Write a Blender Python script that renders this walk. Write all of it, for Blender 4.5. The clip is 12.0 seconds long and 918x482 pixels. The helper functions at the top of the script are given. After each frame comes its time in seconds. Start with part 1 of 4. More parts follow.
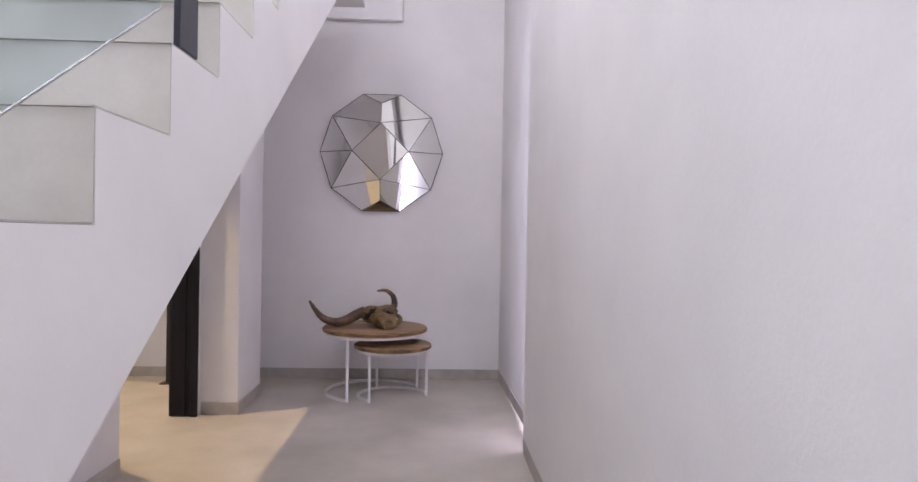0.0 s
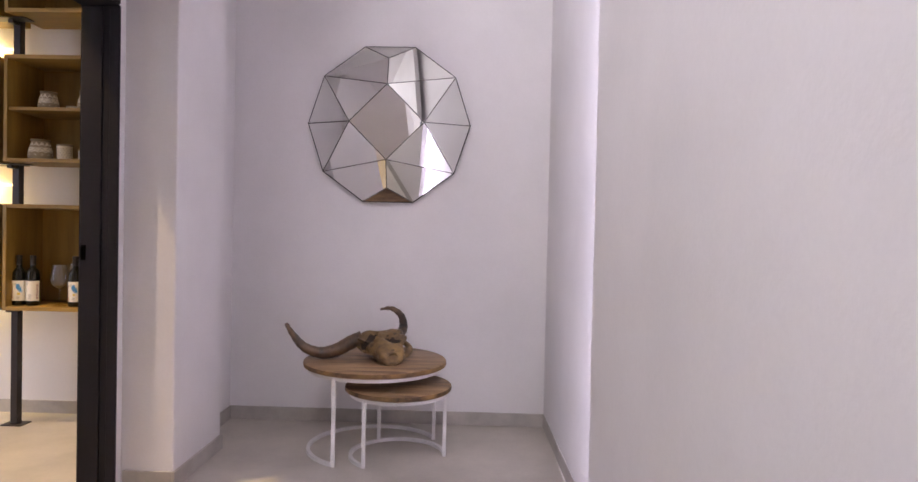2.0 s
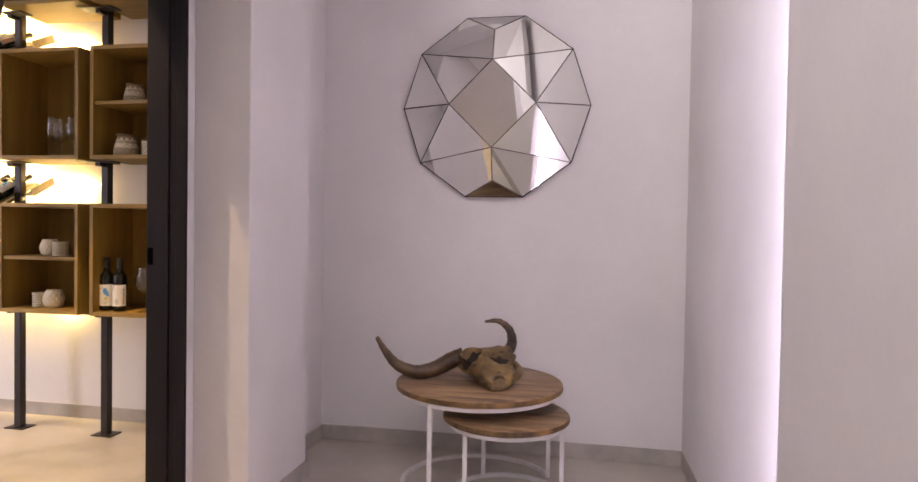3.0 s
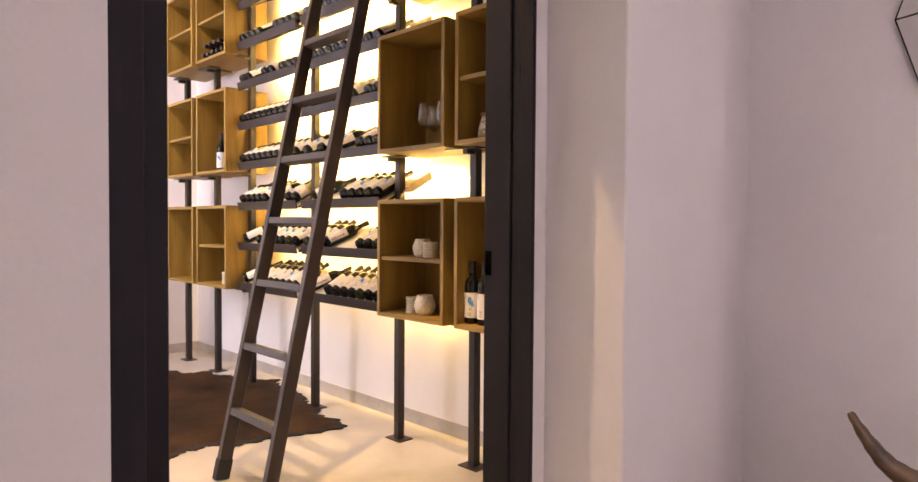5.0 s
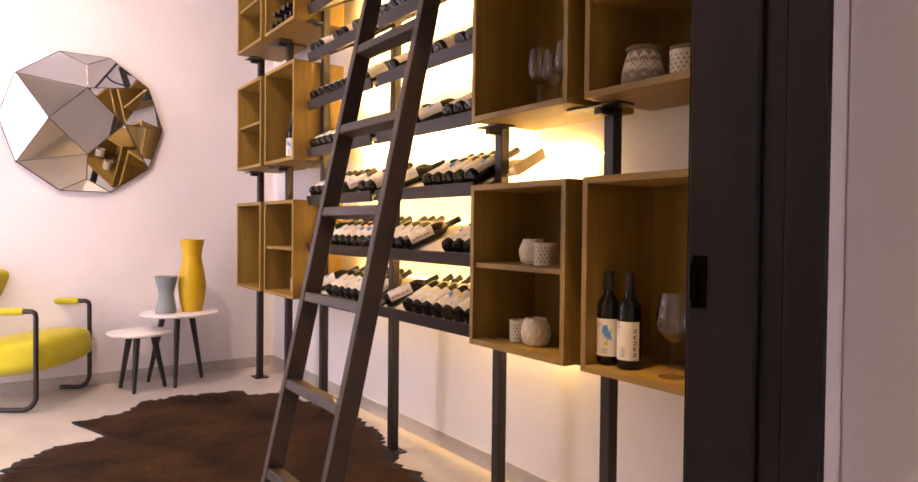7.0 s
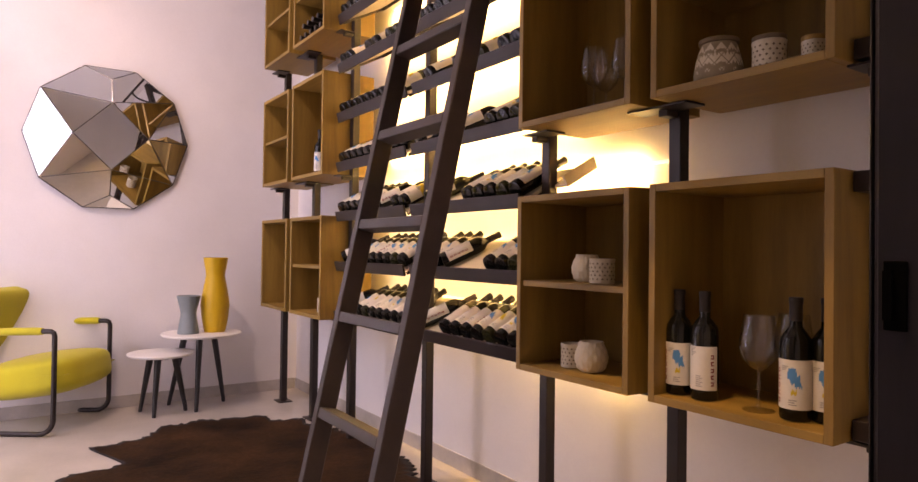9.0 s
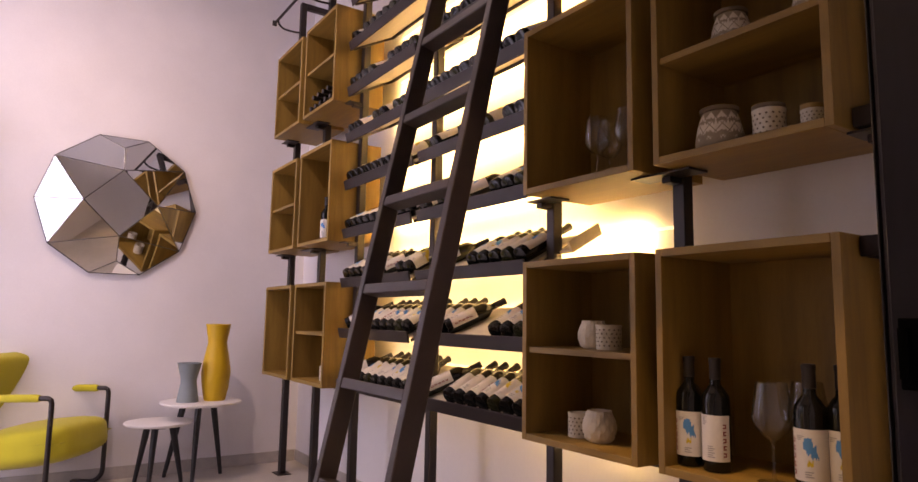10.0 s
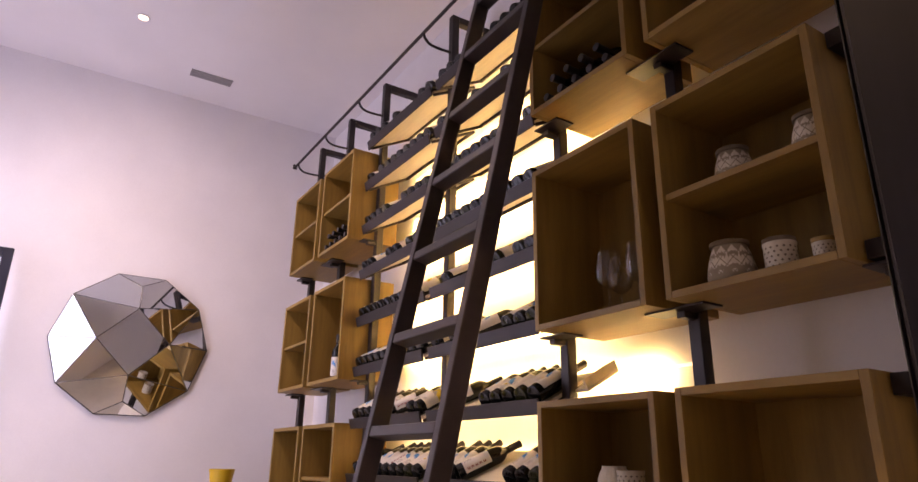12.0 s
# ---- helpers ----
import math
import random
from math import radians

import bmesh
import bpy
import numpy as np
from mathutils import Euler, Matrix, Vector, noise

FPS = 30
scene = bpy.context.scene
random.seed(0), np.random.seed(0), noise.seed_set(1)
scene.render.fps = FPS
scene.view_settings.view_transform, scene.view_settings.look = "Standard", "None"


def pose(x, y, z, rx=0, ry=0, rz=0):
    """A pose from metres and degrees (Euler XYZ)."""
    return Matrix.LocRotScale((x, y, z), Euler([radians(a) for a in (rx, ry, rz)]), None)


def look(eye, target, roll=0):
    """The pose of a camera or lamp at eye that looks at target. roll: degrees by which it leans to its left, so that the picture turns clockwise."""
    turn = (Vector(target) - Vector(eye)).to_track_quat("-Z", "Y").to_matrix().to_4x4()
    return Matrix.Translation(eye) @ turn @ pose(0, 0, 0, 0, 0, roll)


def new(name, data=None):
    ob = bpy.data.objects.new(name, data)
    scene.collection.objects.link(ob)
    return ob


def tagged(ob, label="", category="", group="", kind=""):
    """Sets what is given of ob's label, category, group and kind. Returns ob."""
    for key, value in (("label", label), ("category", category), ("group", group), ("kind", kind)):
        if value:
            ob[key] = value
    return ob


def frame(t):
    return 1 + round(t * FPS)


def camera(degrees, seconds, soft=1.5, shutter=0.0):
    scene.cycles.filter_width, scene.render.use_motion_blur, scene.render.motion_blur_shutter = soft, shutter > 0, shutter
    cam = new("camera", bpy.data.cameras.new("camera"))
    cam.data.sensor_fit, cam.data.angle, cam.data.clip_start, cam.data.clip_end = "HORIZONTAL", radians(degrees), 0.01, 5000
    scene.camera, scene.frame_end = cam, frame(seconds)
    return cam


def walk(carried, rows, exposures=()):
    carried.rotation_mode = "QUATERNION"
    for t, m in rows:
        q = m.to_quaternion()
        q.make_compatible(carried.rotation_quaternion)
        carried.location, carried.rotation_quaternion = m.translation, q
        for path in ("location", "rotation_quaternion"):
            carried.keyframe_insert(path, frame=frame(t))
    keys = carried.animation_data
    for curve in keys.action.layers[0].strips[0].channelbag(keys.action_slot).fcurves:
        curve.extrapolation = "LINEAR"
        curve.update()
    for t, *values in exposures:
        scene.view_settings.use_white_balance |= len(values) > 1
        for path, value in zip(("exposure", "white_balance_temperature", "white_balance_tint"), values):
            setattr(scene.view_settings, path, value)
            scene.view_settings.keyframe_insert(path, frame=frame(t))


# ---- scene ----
cam = camera(70.0, 12.0, soft=1.5)
PATH = [
    (0, (-0.125, 0.505, 1.226), (-0.049, 2.503, 1.214), 1.0),
    (0.5, (-0.095, 0.900, 1.265), (-0.053, 2.899, 1.235), 1.2),
    (1, (-0.094, 1.26, 1.246), (-0.048, 3.259, 1.227), 1.1),
    (1.5, (-0.052, 1.61, 1.247), (-0.018, 3.609, 1.223), 1.1),
    (2, (-0.017, 1.908, 1.268), (-0.066, 3.907, 1.233), 1.2),
    (2.5, (-0.026, 2.193, 1.236), (-0.177, 4.187, 1.214), 1.0),
    (3, (-0.074, 2.499, 1.267), (-0.455, 4.462, 1.223), 0.9),
    (3.5, (-0.097, 2.784, 1.265), (-0.806, 4.654, 1.219), 0.7),
    (3.7, (-0.141, 2.892, 1.277), (-1.001, 4.697, 1.214), 0.5),
    (5.5, (-0.77, 3.74, 1.23), (-2.303, 5.024, 1.191), 0.6),
    (6, (-1.016, 3.934, 1.239), (-2.615, 5.135, 1.2), 0.6),
    (6.5, (-1.166, 4.048, 1.205), (-2.771, 5.241, 1.168), 0.6),
    (7, (-1.318, 4.137, 1.193), (-2.937, 5.31, 1.154), 0.6),
    (9, (-1.539, 4.174, 1.166), (-3.192, 5.301, 1.193), 0.7),
    (9.5, (-1.543, 4.185, 1.165), (-3.200, 5.298, 1.291), 0.6),
    (10, (-1.544, 4.175, 1.151), (-3.194, 5.280, 1.389), 1),
    (10.5, (-1.548, 4.191, 1.155), (-3.195, 5.274, 1.492), 0.9),
    (11, (-1.544, 4.174, 1.163), (-3.177, 5.243, 1.598), 0.8),
    (11.5, (-1.547, 4.178, 1.160), (-3.166, 5.224, 1.696), 0.8),
    (12, (-1.557, 4.208, 1.161), (-3.162, 5.218, 1.799), 0.9),
]
EXPOSURE = [(0.0, 0.0, 6850, 10), (1.0, 0.12, 6900, 11.5), (2.0, 0.13, 7150, 14), (2.5, 0.12, 7300, 15), (3.5, 0.07, 8200, 18), (5.5, 0.22, 8800, 22), (6.0, -0.02, 9000, 25), (7.0, -0.22, 9000, 29), (9.0, -0.66, 8500, 33), (9.5, -0.8, 8350, 33.5), (10.0, -0.95, 8100, 34), (10.5, -1.1, 7900, 34), (11.0, -1.05, 7800, 34), (12.0, -0.8, 7500, 33)]
walk(cam, [(t, look(eye, target, roll)) for t, eye, target, roll in PATH], EXPOSURE)

# ---- plan, in metres ----
Y_N = 6.15                      # north wall, behind nook and rack
X_W, X_E = -6.83, 0.45          # west wall of the wine room, east wall of the nook
Y_S, Y_HALL = 2.6, -2.6         # south ends of wine room and hall
X_P0, X_P1 = -1.69, -1.86       # the two faces of the partition
DOOR_Y0, DOOR_Y1, DOOR_Z = 3.857, 4.932, 2.32
Z_C, Z_H = 4.0, 5.0             # ceilings
POSTS = (-6.42, -5.82, -5.22, -4.335, -3.45, -2.85, -2.25)
ROWS_Z = (0.735, 1.612, 2.489)  # undersides of the cubbies
BOX_W, BOX_H, BOX_Y0, BOX_Y1 = 0.525, 0.628, 5.70, 6.04
TRAY_Z = [0.745 + 0.295 * k for k in range(9)]
WARM, COOL = (1.0, 0.77, 0.28), (0.83, 0.86, 0.98)

# ---- light ----
world = bpy.data.worlds.new("sky")
scene.world = world
world.use_nodes = True
wn = world.node_tree.nodes
sky = wn.new("ShaderNodeTexSky")
sky.sky_type, sky.sun_disc = "NISHITA", False
sky.sun_elevation, sky.sun_rotation = radians(38), radians(200)
wn["Background"].inputs["Strength"].default_value = 0.1
world.node_tree.links.new(sky.outputs[0], wn["Background"].inputs["Color"])


def lamp(name, kind, m, energy, colour, **more):
    data = bpy.data.lights.new(name, kind)
    data.energy, data.color = energy, colour
    if kind == "AREA":
        data.shape, data.size, data.size_y = "RECTANGLE", more["size"][0], more["size"][1]
    if kind == "SPOT":
        data.spot_size, data.spot_blend, data.shadow_soft_size = radians(more["cone"]), more["blend"], more["soft"]
    ob = new(name, data)
    ob.matrix_world = m
    return ob


# daylight in the openings of the real windows
lamp("daylight_skylight", "AREA", look((-0.10, 0.75, Z_H - 0.02), (-0.10, 0.751, 0)), 88, COOL, size=(0.9, 3.3))
lamp("daylight_clerestory", "AREA", look((X_P0 + 0.03, 2.2, 4.5), (0.4, 2.2, 2.0)), 56, COOL, size=(3.4, 0.7))
lamp("daylight_entrance", "AREA", look((-0.62, Y_HALL + 0.03, 1.2), (-0.62, 6, 1.2)), 30, COOL, size=(1.7, 2.2))
lamp("daylight_wine", "AREA", look((-5.6, Y_S + 0.30, 1.62), (-6.85, 5.9, 1.62)), 98, (0.66, 0.73, 1.0), size=(1.6, 3.0))
# recessed ceiling spots of the wine room
SPOTS = ((-2.53, 4.50), (-5.0, 4.1), (-5.9, 4.37))
for sx, sy in SPOTS:
    if sx > -3:     # a tight beam by the doorway
        lamp("spot_beam", "SPOT", look((sx, sy, Z_C - 0.03), (sx, sy + 0.001, 0)), 375, (1.0, 0.76, 0.42), cone=48, blend=0.08, soft=0.014)
    elif sx > -5.5:  # turned towards the mirror and the armchair
        lamp("spot_beam", "SPOT", look((sx, sy, Z_C - 0.03), (sx - 1.3, sy + 0.6, 0)), 215, (1.0, 0.90, 0.88), cone=150, blend=1.0, soft=0.02)
    else:
        lamp("spot_beam", "SPOT", look((sx, sy, Z_C - 0.03), (sx, sy + 0.001, 0)), 55, (1.0, 0.80, 0.55), cone=105, blend=1.0, soft=0.014)
# strips behind the bottle trays, and behind the cubbies where a tray runs on
for k, tz in enumerate(TRAY_Z):
    x1 = -3.05 if k == 8 else -3.47
    x0 = -5.20
    up = 0.05 if k in (2, 5) else 0.0
    lamp("strip_light", "AREA", look(((x0 + x1) / 2, 6.078, tz + 0.115 + up), ((x0 + x1) / 2, 6.15, tz + (0.11 if k == 0 else 0.10 + up))), (24.0 if k in (2, 5) else 4.5 if k == 0 else 16.0) * (x1 - x0) / 1.73, WARM, size=(x1 - x0, 0.02))
    if k in (2, 5):   # the tape's end in the gap between two cubbies
        lamp("strip_light", "AREA", look((-3.31, 6.105, tz + 0.14), (-3.31, 6.15, tz + 0.13)), 7.0, WARM, size=(0.22, 0.03))
# ends of the lowest tape, under the last tray and under the cubby beside it
for lx, lz, le in ((-3.70, 0.79, 2.2), (-3.32, 0.76, 2.6)):
    lamp("strip_light", "AREA", look((lx, 6.09, lz), (lx, 6.15, lz - 0.015)), le, WARM, size=(0.16, 0.03))
# cove strip behind the end of the proud wall
lamp("cove_light", "AREA", look((0.4512, 4.158, 1.5), (0.5512, 5.158, 1.5)), 70.0, (0.72, 0.72, 1.0), size=(0.0004, 2.9))

# ---- materials ----
MATS = {}


def material(name, base, rough=0.6, metal=0.0, vary=0.12, scale=6.0, grain=0.05, gscale=120.0, bump=0.05, second=None, stretch=None, random_value=0.0, sheen=0.0, coat=0.0, spec=0.5, speck=0.0):
    """A surface with variation at two scales, in metres of the object's own space."""
    m = bpy.data.materials.new(name)
    m.use_nodes = True
    nt, n = m.node_tree, m.node_tree.nodes
    b = n["Principled BSDF"]
    L = nt.links.new
    tc = n.new("ShaderNodeTexCoord")
    mp = n.new("ShaderNodeMapping")
    L(tc.outputs["Object"], mp.inputs["Vector"])
    if stretch:
        mp.inputs["Scale"].default_value = stretch
    big = n.new("ShaderNodeTexNoise")
    big.inputs["Scale"].default_value, big.inputs["Detail"].default_value, big.inputs["Roughness"].default_value = scale, 6, 0.6
    fine = n.new("ShaderNodeTexNoise")
    fine.inputs["Scale"].default_value, fine.inputs["Detail"].default_value = gscale, 4
    L(mp.outputs[0], big.inputs["Vector"])
    L(mp.outputs[0], fine.inputs["Vector"])
    ramp = n.new("ShaderNodeValToRGB")
    lo = second if second else tuple(c * (1 - vary) for c in base)
    hi = base if second else tuple(min(1, c * (1 + vary * 0.6)) for c in base)
    ramp.color_ramp.elements[0].color, ramp.color_ramp.elements[1].color = (*lo, 1), (*hi, 1)
    ramp.color_ramp.elements[0].position, ramp.color_ramp.elements[1].position = 0.33, 0.67
    src = big.outputs["Fac"]
    L(src, ramp.inputs["Fac"])
    mix = n.new("ShaderNodeMix")
    mix.data_type, mix.blend_type = "RGBA", "MULTIPLY"
    mix.inputs["Factor"].default_value = 1.0
    gr = n.new("ShaderNodeMapRange")
    gr.inputs["To Min"].default_value, gr.inputs["To Max"].default_value = 1 - grain, 1 + grain
    gr.clamp = False
    L(fine.outputs["Fac"], gr.inputs["Value"])
    L(ramp.outputs["Color"], mix.inputs["A"])
    L(gr.outputs[0], mix.inputs["B"])
    out = mix.outputs["Result"]
    if random_value:
        oi = n.new("ShaderNodeObjectInfo")
        rr = n.new("ShaderNodeMapRange")
        rr.inputs["To Min"].default_value, rr.inputs["To Max"].default_value = 1 - random_value, 1 + random_value
        L(oi.outputs["Random"], rr.inputs["Value"])
        m2 = n.new("ShaderNodeMix")
        m2.data_type, m2.blend_type = "RGBA", "MULTIPLY"
        m2.inputs["Factor"].default_value = 1.0
        L(out, m2.inputs["A"])
        L(rr.outputs[0], m2.inputs["B"])
        out = m2.outputs["Result"]
    if speck:
        vo = n.new("ShaderNodeTexVoronoi")
        vo.inputs["Scale"].default_value = speck
        L(mp.outputs[0], vo.inputs["Vector"])
        sr = n.new("ShaderNodeMapRange")
        sr.inputs["From Min"].default_value, sr.inputs["From Max"].default_value = 0.12, 0.28
        sr.inputs["To Min"].default_value = 0.35
        L(vo.outputs["Distance"], sr.inputs["Value"])
        m3 = n.new("ShaderNodeMix")
        m3.data_type, m3.blend_type = "RGBA", "MULTIPLY"
        m3.inputs["Factor"].default_value = 1.0
        L(out, m3.inputs["A"])
        L(sr.outputs[0], m3.inputs["B"])
        out = m3.outputs["Result"]
    L(out, b.inputs["Base Color"])
    rg = n.new("ShaderNodeMapRange")
    rg.inputs["To Min"].default_value, rg.inputs["To Max"].default_value = max(0.02, rough - 0.09), min(1, rough + 0.09)
    L(big.outputs["Fac"], rg.inputs["Value"])
    L(rg.outputs[0], b.inputs["Roughness"])
    b.inputs["Metallic"].default_value = metal
    b.inputs["Specular IOR Level"].default_value = spec
    b.inputs["Sheen Weight"].default_value = sheen
    b.inputs["Coat Weight"].default_value = coat
    if bump:
        bp = n.new("ShaderNodeBump")
        bp.inputs["Strength"].default_value, bp.inputs["Distance"].default_value = bump, 0.004
        L(fine.outputs["Fac"], bp.inputs["Height"])
        L(bp.outputs[0], b.inputs["Normal"])
    MATS[name] = m
    return m


def plain(name, colour, rough, metal=0.0, transmission=0.0, ior=1.45, emit=0.0):
    m = bpy.data.materials.new(name)
    m.use_nodes = True
    b = m.node_tree.nodes["Principled BSDF"]
    b.inputs["Base Color"].default_value = (*colour, 1)
    b.inputs["Roughness"].default_value, b.inputs["Metallic"].default_value = rough, metal
    b.inputs["Transmission Weight"].default_value, b.inputs["IOR"].default_value = transmission, ior
    if emit:
        b.inputs["Emission Color"].default_value = (*colour, 1)
        b.inputs["Emission Strength"].default_value = emit
    return m


PLASTER = material("plaster", (0.80, 0.77, 0.78), 0.85, vary=0.05, scale=1.6, grain=0.03, gscale=90, bump=0.12)
CEIL = material("ceiling_paint", (0.80, 0.77, 0.78), 0.9, vary=0.04, scale=1.2, grain=0.02, bump=0.06)
STAIR_WHITE = material("stair_plaster", (0.84, 0.81, 0.82), 0.8, vary=0.04, scale=2.0, grain=0.02, bump=0.08)
CEMENT = material("floor_cement", (0.60, 0.54, 0.48), 0.36, vary=0.25, scale=1.7, grain=0.07, gscale=60, bump=0.05, second=(0.43, 0.39, 0.345))
SKIRT = material("skirting_cement", (0.46, 0.42, 0.39), 0.5, vary=0.2, scale=5, grain=0.06, bump=0.06)
RISER = material("step_cement", (0.50, 0.48, 0.45), 0.5, vary=0.15, scale=3, grain=0.05, bump=0.06)
OAK = material("oak_veneer", (0.34, 0.204, 0.044), 0.52, scale=2.2, second=(0.215, 0.122, 0.024), stretch=(7, 7, 0.8), grain=0.10, gscale=45, bump=0.05, random_value=0.10)
OAK_H = material("oak_veneer_lying", (0.34, 0.204, 0.044), 0.52, scale=2.2, second=(0.215, 0.122, 0.024), stretch=(0.8, 7, 7), grain=0.10, gscale=45, bump=0.05, random_value=0.10)
STEEL = material("dark_steel", (0.022, 0.014, 0.013), 0.42, metal=0.2, vary=0.3, scale=9, grain=0.12, bump=0.04)
LADDER_STEEL = material("ladder_paint", (0.038, 0.025, 0.022), 0.45, metal=0.1, vary=0.3, scale=8, grain=0.10, bump=0.05)
DOOR_DARK = material("door_dark", (0.011, 0.0085, 0.0125), 0.6, vary=0.3, scale=4, grain=0.15, gscale=30, stretch=(6, 6, 0.6), bump=0.04, spec=0.25)
NAVY = material("window_navy", (0.014, 0.016, 0.03), 0.4, vary=0.2, scale=5, grain=0.08, bump=0.03)
BOARD = material("tray_board", (0.72, 0.64, 0.48), 0.5, vary=0.1, scale=4, stretch=(1, 6, 6), grain=0.05, bump=0.03)
WHITE_METAL = material("white_metal", (0.78, 0.75, 0.75), 0.4, vary=0.08, scale=12, grain=0.04, bump=0.03)
WHITE_TOP = material("white_tabletop", (0.82, 0.78, 0.74), 0.35, vary=0.05, scale=5, grain=0.03, bump=0.02)
BLACK_WOOD = material("black_wood", (0.016, 0.014, 0.015), 0.4, vary=0.3, scale=8, grain=0.1, bump=0.03)
MANGO = material("mango_wood", (0.40, 0.245, 0.13), 0.5, second=(0.115, 0.058, 0.027), scale=3.0, stretch=(0.9, 5.5, 5.5), grain=0.34, gscale=20, bump=0.08)
MANGO_EDGE = material("mango_edge", (0.28, 0.15, 0.05), 0.6, second=(0.045, 0.02, 0.009), scale=11, grain=0.2, gscale=60, bump=0.12)
YELLOW = material("yellow_fabric", (0.52, 0.45, 0.02), 0.85, vary=0.10, scale=5, grain=0.14, gscale=420, bump=0.25, sheen=0.15)
VASE_YELLOW = material("vase_yellow", (0.66, 0.40, 0.012), 0.5, vary=0.08, scale=7, grain=0.03, bump=0.03)
VASE_GREY = material("vase_grey", (0.22, 0.26, 0.27), 0.55, vary=0.08, scale=7, grain=0.03, bump=0.03)
HIDE = material("cowhide", (0.062, 0.029, 0.012), 0.8, second=(0.009, 0.0042, 0.0025), scale=2.6, grain=0.6, gscale=55, bump=0.7, spec=0.1)
HIDE_EDGE = material("cowhide_edge", (0.012, 0.008, 0.007), 0.9, vary=0.3, scale=30, grain=0.3, bump=0.3)
BONE = material("old_bone", (0.27, 0.16, 0.055), 0.5, second=(0.05, 0.025, 0.010), scale=13, grain=0.3, gscale=60, bump=0.4, speck=30)
SOCKET = material("dark_hollow", (0.030, 0.019, 0.012), 0.9, vary=0.3, scale=20, grain=0.2, bump=0.2)
HORN = material("horn", (0.15, 0.08, 0.038), 0.33, second=(0.014, 0.006, 0.004), scale=10, grain=0.25, gscale=50, bump=0.2)
CERAMIC = material("pierced_ceramic", (0.68, 0.60, 0.46), 0.55, vary=0.1, scale=15, grain=0.06, bump=0.05)
CERAMIC_LINE = material("ceramic_tan", (0.30, 0.235, 0.15), 0.7, vary=0.15, scale=20, grain=0.08, bump=0.05)
CERAMIC_DARK = material("ceramic_recess", (0.17, 0.12, 0.07), 0.8, vary=0.2, scale=20, grain=0.1, bump=0.1)
PAPER = material("label_paper", (0.74, 0.70, 0.64), 0.7, vary=0.05, scale=25, grain=0.04, bump=0.02)
CAPSULE = material("capsule", (0.020, 0.015, 0.015), 0.45, vary=0.2, scale=30, grain=0.1, bump=0.03)
BOTTLE = material("bottle_glass", (0.005, 0.005, 0.004), 0.07, vary=0.2, scale=20, grain=0.05, bump=0.0, spec=0.4)
GREEN_BOTTLE = material("bottle_green", (0.022, 0.022, 0.007), 0.08, vary=0.2, scale=20, grain=0.05, bump=0.0, spec=0.4)
INK_RED, INK_BLUE, INK_YELLOW, INK_GREY = (plain("ink_red", (0.25, 0.03, 0.03), 0.7), plain("ink_blue", (0.07, 0.27, 0.58), 0.7),
                                           plain("ink_yellow", (0.65, 0.48, 0.04), 0.7), plain("ink_grey", (0.35, 0.33, 0.31), 0.7))
PULL_BLACK = plain("pull_black", (0.002, 0.002, 0.002), 0.9)
PULL_BLACK.node_tree.nodes["Principled BSDF"].inputs["Specular IOR Level"].default_value = 0.03
RUBBER = material("rubber", (0.02, 0.02, 0.02), 0.8, vary=0.2, scale=30, grain=0.1, bump=0.1)
VENT_GREY = material("vent_grey", (0.32, 0.30, 0.30), 0.5, vary=0.1, scale=20, grain=0.05, bump=0.02)
MIRROR = plain("mirror_silver", (0.86, 0.86, 0.83), 0.015, metal=1.0)
MIRROR_EDGE = plain("mirror_edge", (0.20, 0.19, 0.18), 0.3, metal=0.8)


def thin_glass(name):
    """A thin clear wall: see-through, with gloss that grows towards the rim."""
    m = bpy.data.materials.new(name)
    m.use_nodes = True
    n, link = m.node_tree.nodes, m.node_tree.links.new
    n.remove(n["Principled BSDF"])
    clear, gloss, rim, mixer = n.new("ShaderNodeBsdfTransparent"), n.new("ShaderNodeBsdfGlossy"), n.new("ShaderNodeLayerWeight"), n.new("ShaderNodeMixShader")
    steep, lift = n.new("ShaderNodeMath"), n.new("ShaderNodeMath")
    clear.inputs["Color"].default_value = (0.96, 0.96, 0.95, 1)
    gloss.inputs["Roughness"].default_value = 0.04
    rim.inputs["Blend"].default_value = 0.5
    steep.operation, steep.inputs[1].default_value = "POWER", 3.2
    lift.operation, lift.inputs[1].default_value, lift.inputs[2].default_value = "MULTIPLY_ADD", 0.85, 0.055
    link(rim.outputs["Facing"], steep.inputs[0])
    link(steep.outputs[0], lift.inputs[0])
    link(lift.outputs[0], mixer.inputs["Fac"])
    link(clear.outputs[0], mixer.inputs[1])
    link(gloss.outputs[0], mixer.inputs[2])
    link(mixer.outputs[0], n["Material Output"].inputs["Surface"])
    return m


GLASS = thin_glass("clear_glass")
PANE = plain("pane_glass", (0.92, 0.97, 1.0), 0.0, transmission=1.0, ior=1.05)
GLOW = plain("spot_glow", (1.0, 0.86, 0.66), 0.4, emit=14.0)
LED = plain("led_tape", (1.0, 0.72, 0.40), 0.4, emit=5.0)


